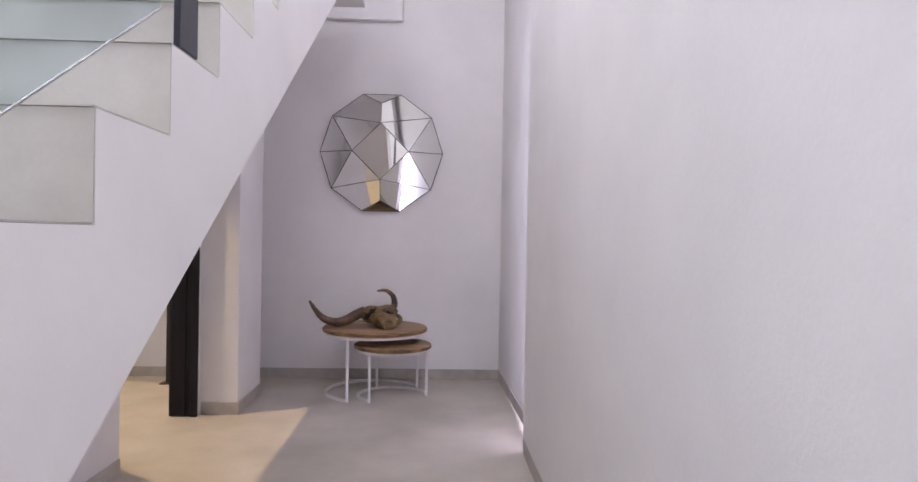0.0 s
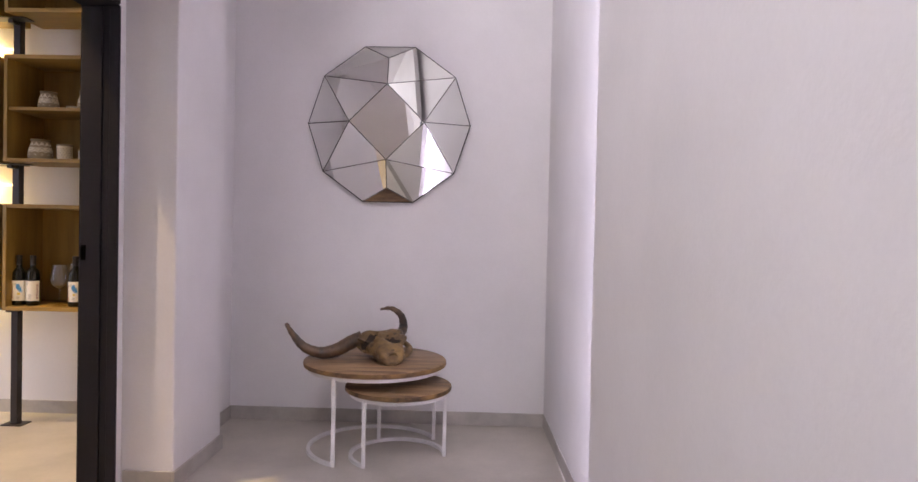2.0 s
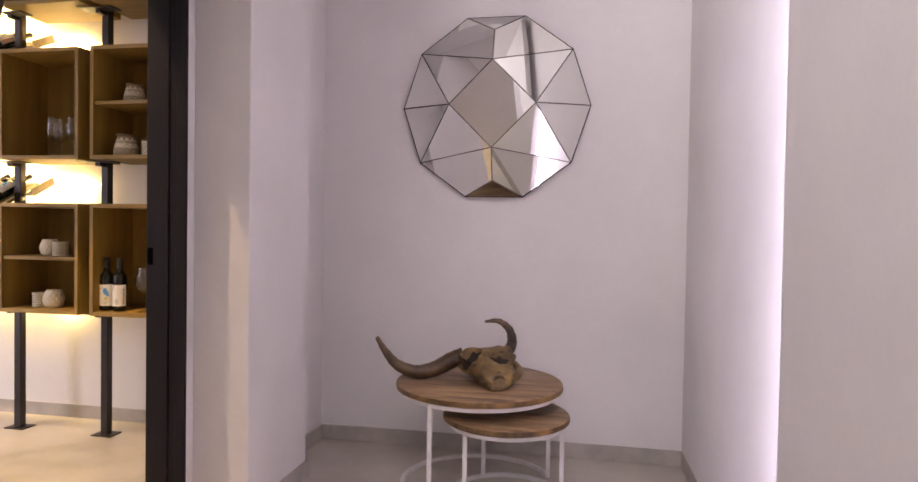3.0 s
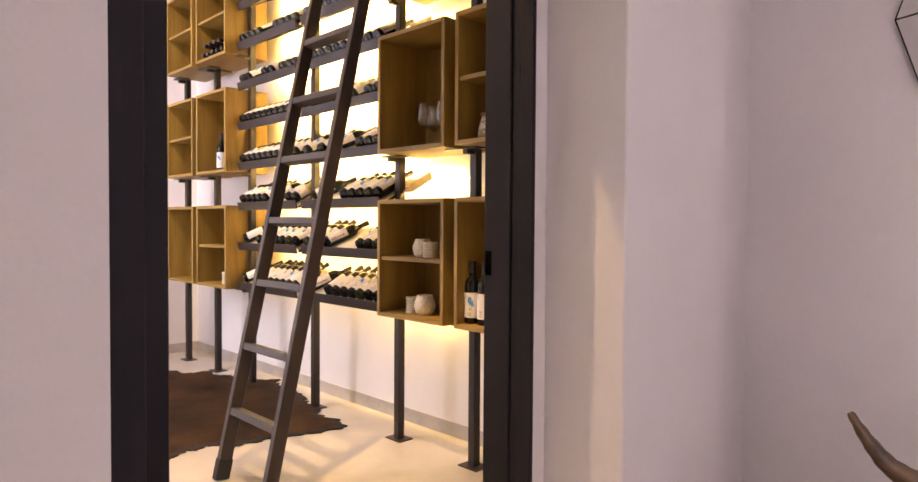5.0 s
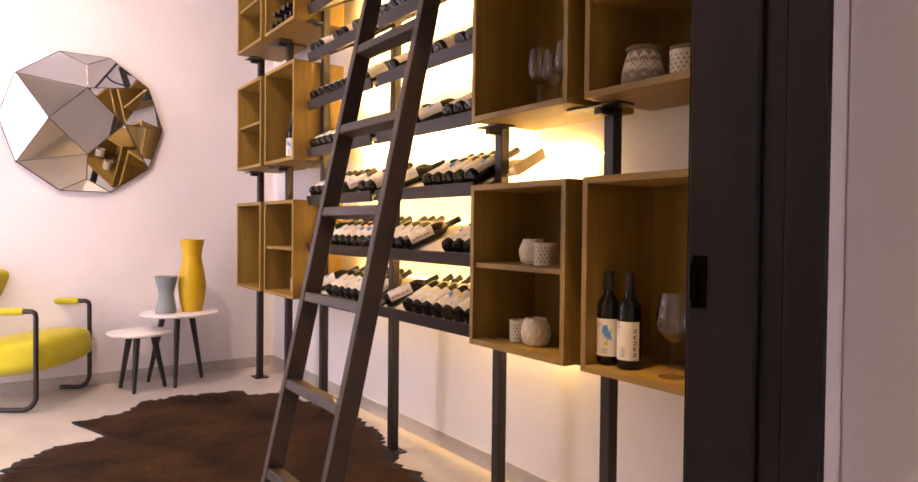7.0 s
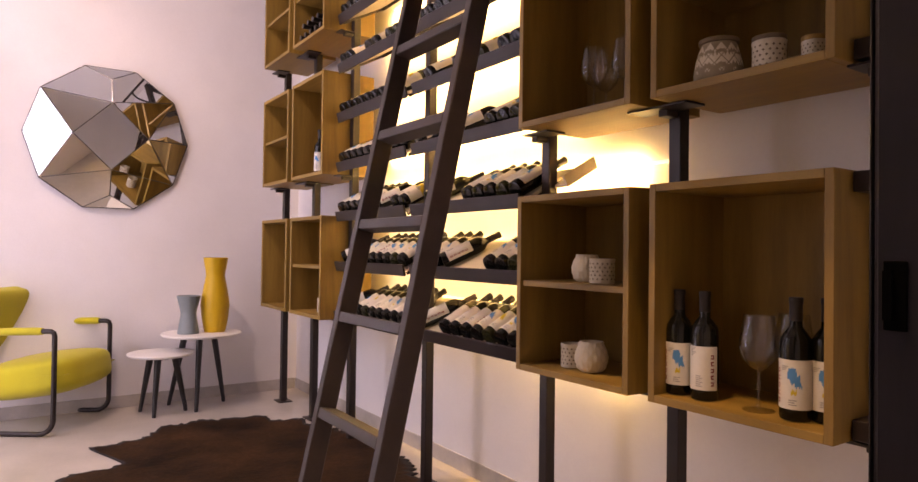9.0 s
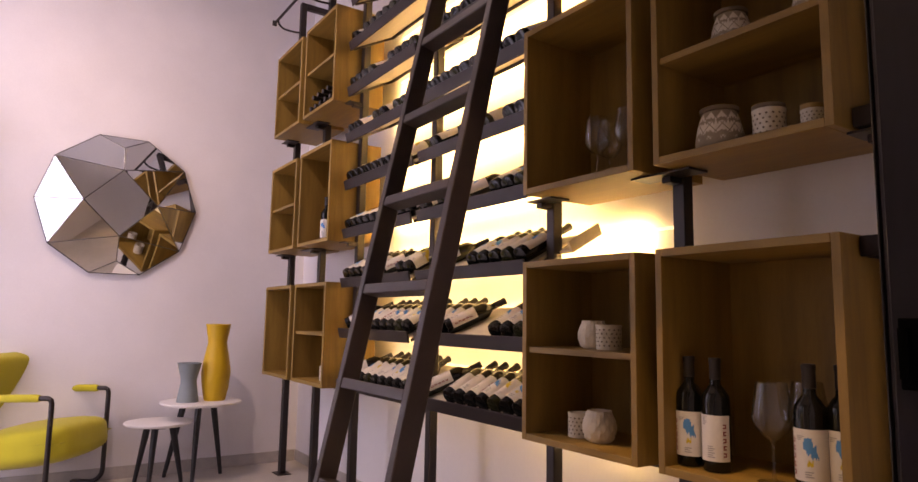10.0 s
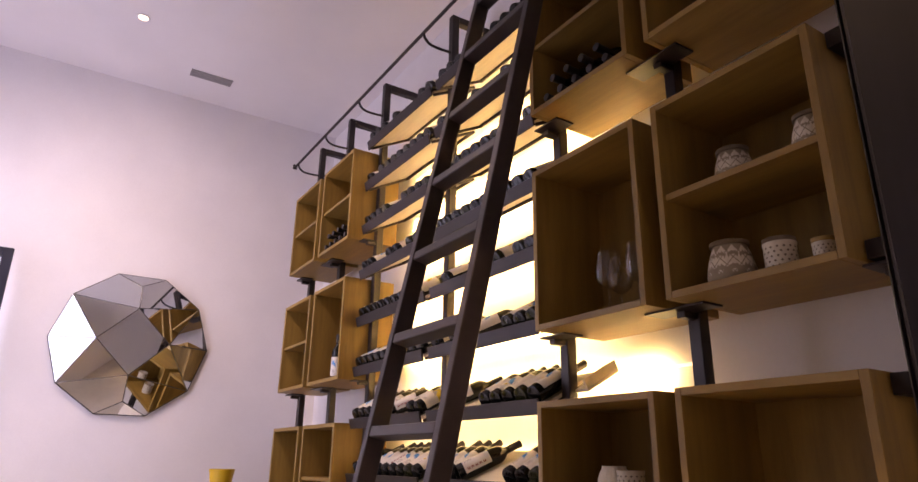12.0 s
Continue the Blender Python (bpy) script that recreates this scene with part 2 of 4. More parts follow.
# ---- mesh tools ----
def finish(name, bm, mat, smooth=False, bevel=0.0):
    if bevel:
        bmesh.ops.bevel(bm, geom=list(bm.edges), offset=bevel, segments=1 if bevel < 0.006 else 2, affect="EDGES", clamp_overlap=True)
    me = bpy.data.meshes.new(name)
    bm.normal_update()
    bm.to_mesh(me)
    bm.free()
    for mt in (mat if isinstance(mat, (list, tuple)) else [mat]):
        me.materials.append(mt)
    if smooth:
        for p in me.polygons:
            p.use_smooth = True
        try:
            me.set_sharp_from_angle(angle=radians(38))
        except Exception:
            pass
    return me


def part(name, bm, mat, parent=None, label="", smooth=False, bevel=0.0, m=None):
    """Links a bmesh as one mesh object, under a thing or a part if one is given."""
    me = bm if isinstance(bm, bpy.types.Mesh) else finish(name, bm, mat, smooth, bevel)
    ob = new(name, me)
    if parent:
        ob.parent = parent
    if m is not None:
        ob.matrix_local = m
    if label:
        ob["label"] = label
    return ob


def thing(name, label, category, m=None, group="", kind=""):
    ob = tagged(new(name), label, category, group, kind)
    ob.empty_display_size = 0.05
    if m is not None:
        ob.matrix_world = m
    return ob


def box(x0, x1, y0, y1, z0, z1, bm=None):
    bm = bm or bmesh.new()
    c = Matrix.LocRotScale(((x0 + x1) / 2, (y0 + y1) / 2, (z0 + z1) / 2), None, (abs(x1 - x0), abs(y1 - y0), abs(z1 - z0)))
    bmesh.ops.create_cube(bm, size=1.0, matrix=c)
    return bm


def lathe(profile, seg=24, bm=None, m=None):
    """Turns a profile of (radius, height) about z; radius 0 closes an end."""
    bm = bm or bmesh.new()
    m = m or Matrix()
    rings = []
    for r, z in profile:
        if r <= 1e-6:
            rings.append([bm.verts.new(m @ Vector((0, 0, z)))])
        else:
            rings.append([bm.verts.new(m @ Vector((r * math.cos(2 * math.pi * i / seg), r * math.sin(2 * math.pi * i / seg), z))) for i in range(seg)])
    for a, b in zip(rings, rings[1:]):
        for i in range(seg):
            j = (i + 1) % seg
            if len(a) == 1 and len(b) > 1:
                bm.faces.new((a[0], b[j], b[i]))
            elif len(b) == 1 and len(a) > 1:
                bm.faces.new((a[i], a[j], b[0]))
            elif len(a) > 1:
                bm.faces.new((a[i], a[j], b[j], b[i]))
    bmesh.ops.recalc_face_normals(bm, faces=bm.faces)
    return bm


def tube(points, radii, seg=10, bm=None, square=False):
    """Sweeps a round or square section along points."""
    bm = bm or bmesh.new()
    pts = [Vector(p) for p in points]
    if not isinstance(radii, (list, tuple)):
        radii = [radii] * len(pts)
    if square:
        seg = 4
    rings, ref = [], None
    for i, p in enumerate(pts):
        d = (pts[min(i + 1, len(pts) - 1)] - pts[max(i - 1, 0)]).normalized()
        if ref is None:
            ref = Vector((0, 0, 1)) if abs(d.z) < 0.9 else Vector((1, 0, 0))
        side = d.cross(ref).normalized()
        ref = side.cross(d).normalized()
        off = math.pi / 4 if square else 0
        k = math.sqrt(2) if square else 1
        rings.append([bm.verts.new(p + radii[i] * k * (side * math.cos(off + 2 * math.pi * j / seg) + ref * math.sin(off + 2 * math.pi * j / seg))) for j in range(seg)])
    for a, b in zip(rings, rings[1:]):
        for j in range(seg):
            bm.faces.new((a[j], a[(j + 1) % seg], b[(j + 1) % seg], b[j]))
    bm.faces.new(list(reversed(rings[0])))
    bm.faces.new(rings[-1])
    bmesh.ops.recalc_face_normals(bm, faces=bm.faces)
    return bm


def smooth_path(points, steps=6, closed=False):
    """Catmull-Rom through a few control points."""
    p = [Vector(q) for q in points]
    n, out = len(p), []
    for i in range(n if closed else n - 1):
        if closed:
            a, b, c, d = p[i - 1], p[i], p[(i + 1) % n], p[(i + 2) % n]
        else:
            a, b, c, d = p[max(i - 1, 0)], p[i], p[i + 1], p[min(i + 2, n - 1)]
        for s in range(steps):
            t = s / steps
            out.append(0.5 * (2 * b + (c - a) * t + (2 * a - 5 * b + 4 * c - d) * t * t + (3 * b - 3 * c + d - a) * t ** 3))
    if not closed:
        out.append(p[-1])
    return out


def structure(name, bm, mat, label, bevel=0.0, category="wall"):
    return tagged(part(name, bm, mat, bevel=bevel), label, category, kind="structure")


# ---- the setting ----
fl = box(X_W - 0.2, X_E + 0.3, Y_HALL - 0.2, Y_N + 0.2, -0.12, 0.0)
structure("floor", fl, CEMENT, "seamless beige-grey polished cement floor", category="floor")
structure("wall_north", box(X_W - 0.2, X_E + 0.3, Y_N, Y_N + 0.2, 0, Z_H), PLASTER, "smooth pale lilac-white plastered wall behind nook and rack")
structure("wall_west", box(X_W - 0.2, X_W, Y_S - 0.2, Y_N, 0, Z_H), PLASTER, "smooth white plastered wall with a faceted mirror")
# east side: recessed nook wall, and the proud hall wall before it
def out_of_true(bm, y):
    """The nook wall runs five centimetres out of true towards the cove."""
    for v in bm.verts:
        if v.co.y < y and v.co.x < X_E + 0.1:
            v.co.x += 0.05
    return bm


structure("wall_east", out_of_true(box(X_E, X_E + 0.22, 4.15, Y_N, 0, Z_H), 5), PLASTER, "white plastered nook wall washed by a hidden strip light")
lip = box(0.405, 0.4505, 4.1505, 4.248, 0, Z_H)
for v in lip.verts:
    if v.co.y > 4.2 and v.co.x > 0.43:
        v.co.x = 0.4516
structure("wall_reveal_lip", lip, PLASTER, "thin white plaster lip hiding a light strip")
structure("wall_hall_east", box(0.405, X_E + 0.2, Y_HALL, 4.15, 0, Z_H), PLASTER, "broad smooth white plastered hallway wall in cool daylight")
# partition with its doorway
pt = box(X_P1, X_P0, Y_HALL, DOOR_Y0, 0, 4.1)
box(X_P1, X_P0, Y_HALL, 0.45, 4.1, Z_H, pt)
box(X_P1, X_P0, 0.45, DOOR_Y0, 4.9, Z_H, pt)
box(X_P1, X_P0, DOOR_Y1, Y_N, 0, Z_H, pt)
box(X_P1, X_P0, DOOR_Y0, DOOR_Y1, DOOR_Z, Z_H, pt)
cp = structure("clerestory_pane", box(X_P1 + 0.08, X_P1 + 0.09, 0.45, DOOR_Y0, 4.1, 4.9), PANE, "long clear clerestory pane high over the stair", category="window")
cp.visible_shadow = False
structure("wall_partition", pt, PLASTER, "white plastered partition with a dark-framed doorway")
structure("pier", box(X_P0, -1.435, 4.985, 5.56, 0, Z_H), PLASTER, "white plastered pier beside the doorway", bevel=0.004)
structure("wall_nook_west", box(X_P0, -1.60, 5.56, Y_N, 0, Z_H), PLASTER, "white plastered side wall of the nook")
structure("bulkhead", box(-1.60, -0.42, 6.10, Y_N, 3.06, 4.6), PLASTER, "shallow white plastered bulkhead high on the nook wall", bevel=0.004)
# south ends with their windows
ws = box(X_W, -6.55, Y_S - 0.2, Y_S, 0, Z_C)
box(-3.55, X_P1, Y_S - 0.2, Y_S, 0, Z_C, ws)
box(-6.55, -3.55, Y_S - 0.2, Y_S, 3.3, Z_C, ws)
structure("wall_south", ws, PLASTER, "white plastered wall with a tall glazed opening")
hs = box(X_P0, -1.52, Y_HALL - 0.2, Y_HALL, 0, Z_H)
box(0.28, X_E + 0.3, Y_HALL - 0.2, Y_HALL, 0, Z_H, hs)
box(-1.52, 0.28, Y_HALL - 0.2, Y_HALL, 2.34, Z_H, hs)
structure("wall_hall_south", hs, PLASTER, "plain white plastered wall closing the hallway")
structure("ceiling", box(X_W, X_P1, Y_S, Y_N, Z_C, Z_C + 0.15), CEIL, "flat white painted ceiling of the wine room", category="ceiling")
hc = box(X_P0, -0.60, Y_HALL, Y_N, Z_H, Z_H + 0.15)
box(0.40, X_E + 0.2, Y_HALL, Y_N, Z_H, Z_H + 0.15, hc)
box(-0.60, 0.40, Y_HALL, -0.95, Z_H, Z_H + 0.15, hc)
box(-0.60, 0.40, 2.45, Y_N, Z_H, Z_H + 0.15, hc)
sl = structure("skylight", box(-0.62, 0.42, -0.97, 2.47, Z_H + 0.16, Z_H + 0.17), PANE, "flat glazed skylight over the stair", category="skylight")
sl.visible_shadow = False
structure("ceiling_hall", hc, CEIL, "flat white painted ceiling high over the stair", category="ceiling")

# skirting in the floor's own cement
SK = 0.085


def skirting(x0, x1, y0, y1):
    structure("baseboard", box(x0, x1, y0, y1, 0, SK), SKIRT, "low grey-beige cement skirting along the wall", bevel=0.002, category="skirting")


skirting(X_W, X_P1, Y_N - 0.005, Y_N)
skirting(-1.60, X_E, Y_N - 0.012, Y_N)
skirting(X_W, X_W + 0.012, Y_S, Y_N - 0.012)
structure("baseboard", out_of_true(box(X_E - 0.004, X_E, 4.17, Y_N - 0.012, 0, SK), 5), SKIRT, "low grey-beige cement skirting along the wall", category="skirting")
skirting(0.401, 0.405, Y_HALL, 4.20)
skirting(-1.60, -1.588, 5.572, Y_N - 0.012)
skirting(-1.435, -1.423, 4.973, 5.572)
skirting(-1.676, -1.435, 4.973, 4.985)
skirting(-1.60, -1.435, 5.56, 5.572)
skirting(X_P0, X_P0 + 0.008, 0.3, DOOR_Y0)
skirting(X_P1 - 0.012, X_P1, Y_S, DOOR_Y0 - 0.05)
skirting(X_P1 - 0.012, X_P1, DOOR_Y1 + 0.05, Y_N - 0.012)


# ---- doorway: dark lining, casings and the leaf slid into its pocket ----
door = thing("door_1", "dark brown-black door lining with a sliding leaf pushed open", "door", pose(0, 0, 0), kind="structure")
JY0, JY1, JZ = 3.925, 4.912, DOOR_Z - 0.05
part("jamb", box(-1.80, -1.725, DOOR_Y0, JY0, 0, DOOR_Z), DOOR_DARK, door, bevel=0.003)
part("jamb", box(X_P1 - 0.004, -1.8005, DOOR_Y0, 3.992, 0, DOOR_Z), DOOR_DARK, door, bevel=0.003)
part("jamb", box(X_P1 - 0.004, X_P0 - 0.035, JY1 + 0.012, DOOR_Y1, 0, DOOR_Z), DOOR_DARK, door, bevel=0.003)
part("head", box(X_P1 - 0.004, X_P0 + 0.004, JY0, JY1 + 0.012, JZ, DOOR_Z), DOOR_DARK, door, bevel=0.003)
leaf = part("leaf", box(-1.855, -1.757, JY1 - 0.004, JY1 + 0.011, 0.006, JZ - 0.004), DOOR_DARK, door, bevel=0.003)
part("stop", box(-1.755, -1.725, JY1 + 0.002, JY1 + 0.011, 0.004, JZ - 0.002), DOOR_DARK, door, bevel=0.002)
pull = bmesh.new()
bmesh.ops.create_cube(pull, size=1.0, matrix=Matrix.LocRotScale((-1.836, JY1 - 0.0045, 1.125), None, (0.022, 0.003, 0.070)))
part("recessed_pull", pull, PULL_BLACK, leaf, "black recessed pull", bevel=0.001)
part("latch", box(-1.846, -1.838, JY1 - 0.010, JY1 - 0.006, 1.10, 1.15), PULL_BLACK, leaf)
part("casing", box(X_P0 + 0.004, X_P0 + 0.016, DOOR_Y0, JY1 + 0.002, DOOR_Z - 0.045, DOOR_Z + 0.03), DOOR_DARK, door, bevel=0.003)
part("casing", box(X_P1 - 0.009, X_P1 - 0.0045, DOOR_Y0, DOOR_Y1 + 0.015, DOOR_Z - 0.045, DOOR_Z + 0.03), DOOR_DARK, door, bevel=0.002)
part("casing", box(X_P1 - 0.009, X_P1 - 0.0045, JY1 + 0.013, DOOR_Y1 + 0.015, 0, DOOR_Z - 0.045), DOOR_DARK, door, bevel=0.002)
part("jamb_edge", box(-1.7245, X_P0 + 0.012, JY1 - 0.002, DOOR_Y1 - 0.008, 0, DOOR_Z - 0.05), DOOR_DARK, door, bevel=0.002)


# ---- windows that bring the daylight in ----
def window(name, x0, x1, y, z0, z1, mullions, label):
    w = thing(name, label, "window", kind="structure")
    f = 0.06
    part("window_frame", box(x0, x1, y - 0.12, y - 0.06, z0, z0 + f), NAVY, w, bevel=0.003)
    part("window_frame", box(x0, x1, y - 0.12, y - 0.06, z1 - f, z1), NAVY, w, bevel=0.003)
    for xm in [x0 + f / 2, x1 - f / 2] + mullions:
        part("window_frame", box(xm - f / 2, xm + f / 2, y - 0.12, y - 0.06, z0 + f, z1 - f), NAVY, w, bevel=0.003)
    pn = part("pane", box(x0 + f, x1 - f, y - 0.094, y - 0.088, z0 + f, z1 - f), PANE, w)
    pn.visible_shadow = False
    return w


window("window_1", -6.55, -3.55, Y_S, 0.0, 3.3, [-5.55, -4.55], "tall navy-framed glazed opening")
window("window_2", -1.52, 0.28, Y_HALL, 0.0, 2.34, [-0.62], "navy-framed glazed entrance at the hallway end")
cl = thing("casement_leaf", "open navy-framed glazed leaf folded back near the wall", "window leaf", kind="structure")
part("stile", box(-6.70, -6.65, Y_S + 0.01, Y_S + 0.07, 0.02, 2.46), NAVY, cl, bevel=0.003)
part("stile", box(-6.70, -6.65, 3.865, 3.925, 0.02, 2.46), NAVY, cl, bevel=0.003)
part("rail", box(-6.70, -6.65, Y_S + 0.07, 3.865, 2.40, 2.46), NAVY, cl, bevel=0.003)
part("rail", box(-6.70, -6.65, Y_S + 0.07, 3.865, 0.02, 0.10), NAVY, cl, bevel=0.003)
lp = part("pane", box(-6.678, -6.672, Y_S + 0.07, 3.865, 0.10, 2.40), PANE, cl)
lp.visible_shadow = False

# ---- the stair over the hall ----
RISE, GOING, FIRST, ST_X0, ST_X1 = 0.195, 0.3085, 0.065, -0.69, X_P0 + 0.003
N_STEP, ST_Y0 = 17, 1.619 - 7 * 0.3085


def under(y):
    return max(0.0, 0.647 * y - 0.173)


def tread_z(i):
    return FIRST + RISE * i


stair = thing("staircase", "white plastered staircase with beige cement steps and glass balustrade", "staircase", kind="structure")
top_y = ST_Y0 + N_STEP * GOING
sb = bmesh.new()
prof = [(ST_Y0, 0.0)]
for i in range(N_STEP):
    prof += [(ST_Y0 + i * GOING, tread_z(i)), (ST_Y0 + (i + 1) * GOING, tread_z(i))]
prof += [(top_y, under(top_y)), (0.2675, 0.0)]
va = [sb.verts.new((ST_X0, y, z)) for y, z in prof]
vb = [sb.verts.new((ST_X1, y, z)) for y, z in prof]
sb.faces.new(va)
sb.faces.new(list(reversed(vb)))
for i in range(len(prof)):
    j = (i + 1) % len(prof)
    sb.faces.new((va[j], va[i], vb[i], vb[j]))
bmesh.ops.recalc_face_normals(sb, faces=sb.faces)
part("flight", sb, STAIR_WHITE, stair)
for i in range(N_STEP):
    y, z0, z1 = ST_Y0 + i * GOING, tread_z(i - 1) if i else 0.0, tread_z(i)
    part("riser", box(ST_X1 + 0.002, ST_X0 - 0.0006, y - 0.006, y - 0.001, z0 + (0.005 if i else 0.002), z1), RISER, stair)
    part("tread", box(ST_X1 + 0.002, ST_X0 - 0.0006, y - 0.012, y + GOING - 0.007, z1 + 0.001, z1 + 0.004), RISER, stair)
structure("landing", box(ST_X1, ST_X0, top_y + 0.001, top_y + 0.9, tread_z(N_STEP - 1) - 0.2, tread_z(N_STEP - 1)), STAIR_WHITE, "white plastered landing slab at the stair head", category="landing")
# glass balustrade with its dark post, on the open edge
bal = thing("balustrade", "frameless clear glass stair balustrade with dark steel post", "balustrade", kind="structure")


def nose(y):
    return 1.43 + (RISE / GOING) * (y - 1.619)


def slanted_pane(y0, y1, lo, hi, x0, x1):
    bm = bmesh.new()
    q = [(y0, nose(y0) + lo), (y1, nose(y1) + lo), (y1, nose(y1) + hi), (y0, nose(y0) + hi)]
    a = [bm.verts.new((x0, y, z)) for y, z in q]
    b = [bm.verts.new((x1, y, z)) for y, z in q]
    bm.faces.new(a)
    bm.faces.new(list(reversed(b)))
    for i in range(4):
        bm.faces.new((a[(i + 1) % 4], a[i], b[i], b[(i + 1) % 4]))
    bmesh.ops.recalc_face_normals(bm, faces=bm.faces)
    return bm


STAIR_GLASS = plain("balustrade_glass", (0.82, 0.93, 0.96), 0.0, transmission=1.0, ior=1.08)
gp = part("glass_panel", slanted_pane(ST_Y0 + 0.1, 1.96, 0.07, 0.95, -0.732, -0.728), STAIR_GLASS, bal)
gp.visible_shadow = False
part("glass_edge", slanted_pane(ST_Y0 + 0.1, 1.96, 0.066, 0.0695, -0.7325, -0.7275), VENT_GREY, bal)
part("post", box(-0.712, -0.697, 1.986, 2.099, tread_z(8) + 0.0125, tread_z(8) + 1.0), NAVY, bal, bevel=0.003)


# ---- faceted mirrors ----
def facet_mirror(label, m, R=0.521):
    """Decagon mirror of tilted facets round a square middle; its back lies in the plane z = 0."""
    t = thing("faceted_mirror", label, "mirror", m, group="faceted wall mirrors")
    P = {}
    for a in range(0, 360, 36):
        P[a] = Vector((R * math.cos(radians(a)), R * math.sin(radians(a)), 0.028))
    for i, a in enumerate((0, 90, 180, 270)):
        P["i%d" % a] = Vector((0.452 * R * math.cos(radians(a)), 0.452 * R * math.sin(radians(a)), 0.150))
    n = (P[108] - P["i90"]).cross(P[144] - P["i90"])
    zt = P["i90"].z - (n.x * (0 - P["i90"].x) + n.y * (0.785 * R - P["i90"].y)) / n.z
    P["t"], P["b"] = Vector((0, 0.785 * R, zt)), Vector((0, -0.785 * R, zt))
    facets = [("i0", "i90", "i180", "i270"), (72, 108, "t"), (252, 288, "b"), (108, 144, "i90", "t"), (36, 72, "t", "i90"),
              (216, 252, "b", "i270"), (288, 324, "i270", "b"), (144, "i180", "i90"), (36, "i90", "i0"), (216, "i270", "i180"),
              (324, "i0", "i270"), (144, 180, "i180"), (180, 216, "i180"), (0, 36, "i0"), (324, 0, "i0")]
    back = bmesh.new()
    low = [back.verts.new((v.x, v.y, 0.002)) for v in [P[a] for a in range(0, 360, 36)]]
    tops = {}
    for k, v in P.items():
        tops[k] = back.verts.new((v.x, v.y, v.z - 0.003))
    for f in facets:
        fc = back.faces.new([tops[k] for k in f])
        fc.normal_update()
        if fc.normal.z < 0:
            fc.normal_flip()
    for i in range(10):
        back.faces.new((low[i], low[(i + 1) % 10], tops[36 * ((i + 1) % 10)], tops[36 * i]))
    back.faces.new(list(reversed(low)))
    bmesh.ops.recalc_face_normals(back, faces=back.faces)
    part("backing", back, MIRROR_EDGE, t, "dark silver edge lines between the facets")
    rim = [P[36 * (i % 10)] + Vector((0, 0, -0.002)) for i in range(11)]
    part("rim", tube(rim, 0.0042, 6), BLACK_WOOD, t, "thin dark edge")
    for f in facets:
        vs = [P[k] for k in f]
        c = sum(vs, Vector()) / len(vs)
        nm = (vs[1] - vs[0]).cross(vs[2] - vs[0]).normalized()
        if nm.z < 0:
            nm, vs = -nm, list(reversed(vs))
        fb = bmesh.new()
        k = len(vs)
        inset = []
        for i in range(k):   # move each side 3 mm inwards
            a, b, d = vs[i - 1], vs[i], vs[(i + 1) % k]
            e1, e2 = (b - a).normalized(), (d - b).normalized()
            n1, n2 = nm.cross(e1), nm.cross(e2)
            bis = (n1 + n2).normalized()
            inset.append(b + bis * 0.0030 / max(0.3, bis.dot(n1)))
        up = [fb.verts.new(v + nm * 0.002) for v in inset]
        dn = [fb.verts.new(v - nm * 0.0005) for v in inset]
        fb.faces.new(up)
        for i in range(k):
            fb.faces.new((dn[i], dn[(i + 1) % k], up[(i + 1) % k], up[i]))
        part("facet", fb, MIRROR, t)
    return t


facet_mirror("large faceted decagonal mirror hung over the nook tables", Matrix.Translation((-0.585, Y_N - 0.001, 1.932)) @ pose(0, 0, 0, 90, 0, 0))
facet_mirror("large faceted decagonal mirror hung above the armchair", Matrix.Translation((X_W + 0.001, 4.737, 1.930)) @ pose(0, 0, 0, 90, 0, 90))


# ---- nest of tables in the nook ----
def nest_table(label, cx, cy, R, top, legs, arc):
    t = thing("nesting_table", label, "side table", pose(cx, cy, 0), group="nest of two tables")
    th = 0.034
    bm = bmesh.new()
    seg = 48
    pr = [(0, top - th), (R - 0.012, top - th), (R - 0.002, top - th + 0.006), (R, top - th / 2), (R - 0.002, top - 0.006), (R - 0.010, top), (0, top)]
    lathe(pr, seg, bm)
    for v in bm.verts:
        r = math.hypot(v.co.x, v.co.y)
        if r > R * 0.9:
            a = math.atan2(v.co.y, v.co.x)
            k = 1 + 0.006 * noise.noise((3 * math.cos(a), 3 * math.sin(a), v.co.z * 40 + R * 9))
            v.co.x *= k
            v.co.y *= k
    me = finish("tabletop", bm, [MANGO, MANGO_EDGE], smooth=True)
    for p in me.polygons:
        if abs(p.normal.z) < 0.75:
            p.material_index = 1
    part("tabletop", me, None, t, "round mango wood top with a dark worn edge")
    rr = R - 0.035
    ring = [(rr * math.cos(2 * math.pi * i / 40), rr * math.sin(2 * math.pi * i / 40), top - th - 0.011) for i in range(41)]
    part("top_ring", tube(ring, 0.010, 4, square=True), WHITE_METAL, t, "white metal ring under the top")
    a0, a1 = arc
    base = [(rr * math.cos(radians(a0 + (a1 - a0) * i / 36)), rr * math.sin(radians(a0 + (a1 - a0) * i / 36)), 0.010) for i in range(37)]
    part("base_ring", tube(base, 0.0095, 4, square=True), WHITE_METAL, t, "open white metal ring on the floor")
    for a in legs:
        lx, ly = rr * math.cos(radians(a)), rr * math.sin(radians(a))
        part("leg", box(lx - 0.010, lx + 0.010, ly - 0.010, ly + 0.010, 0.0, top - th - 0.001), WHITE_METAL, t, bevel=0.002)
    return t


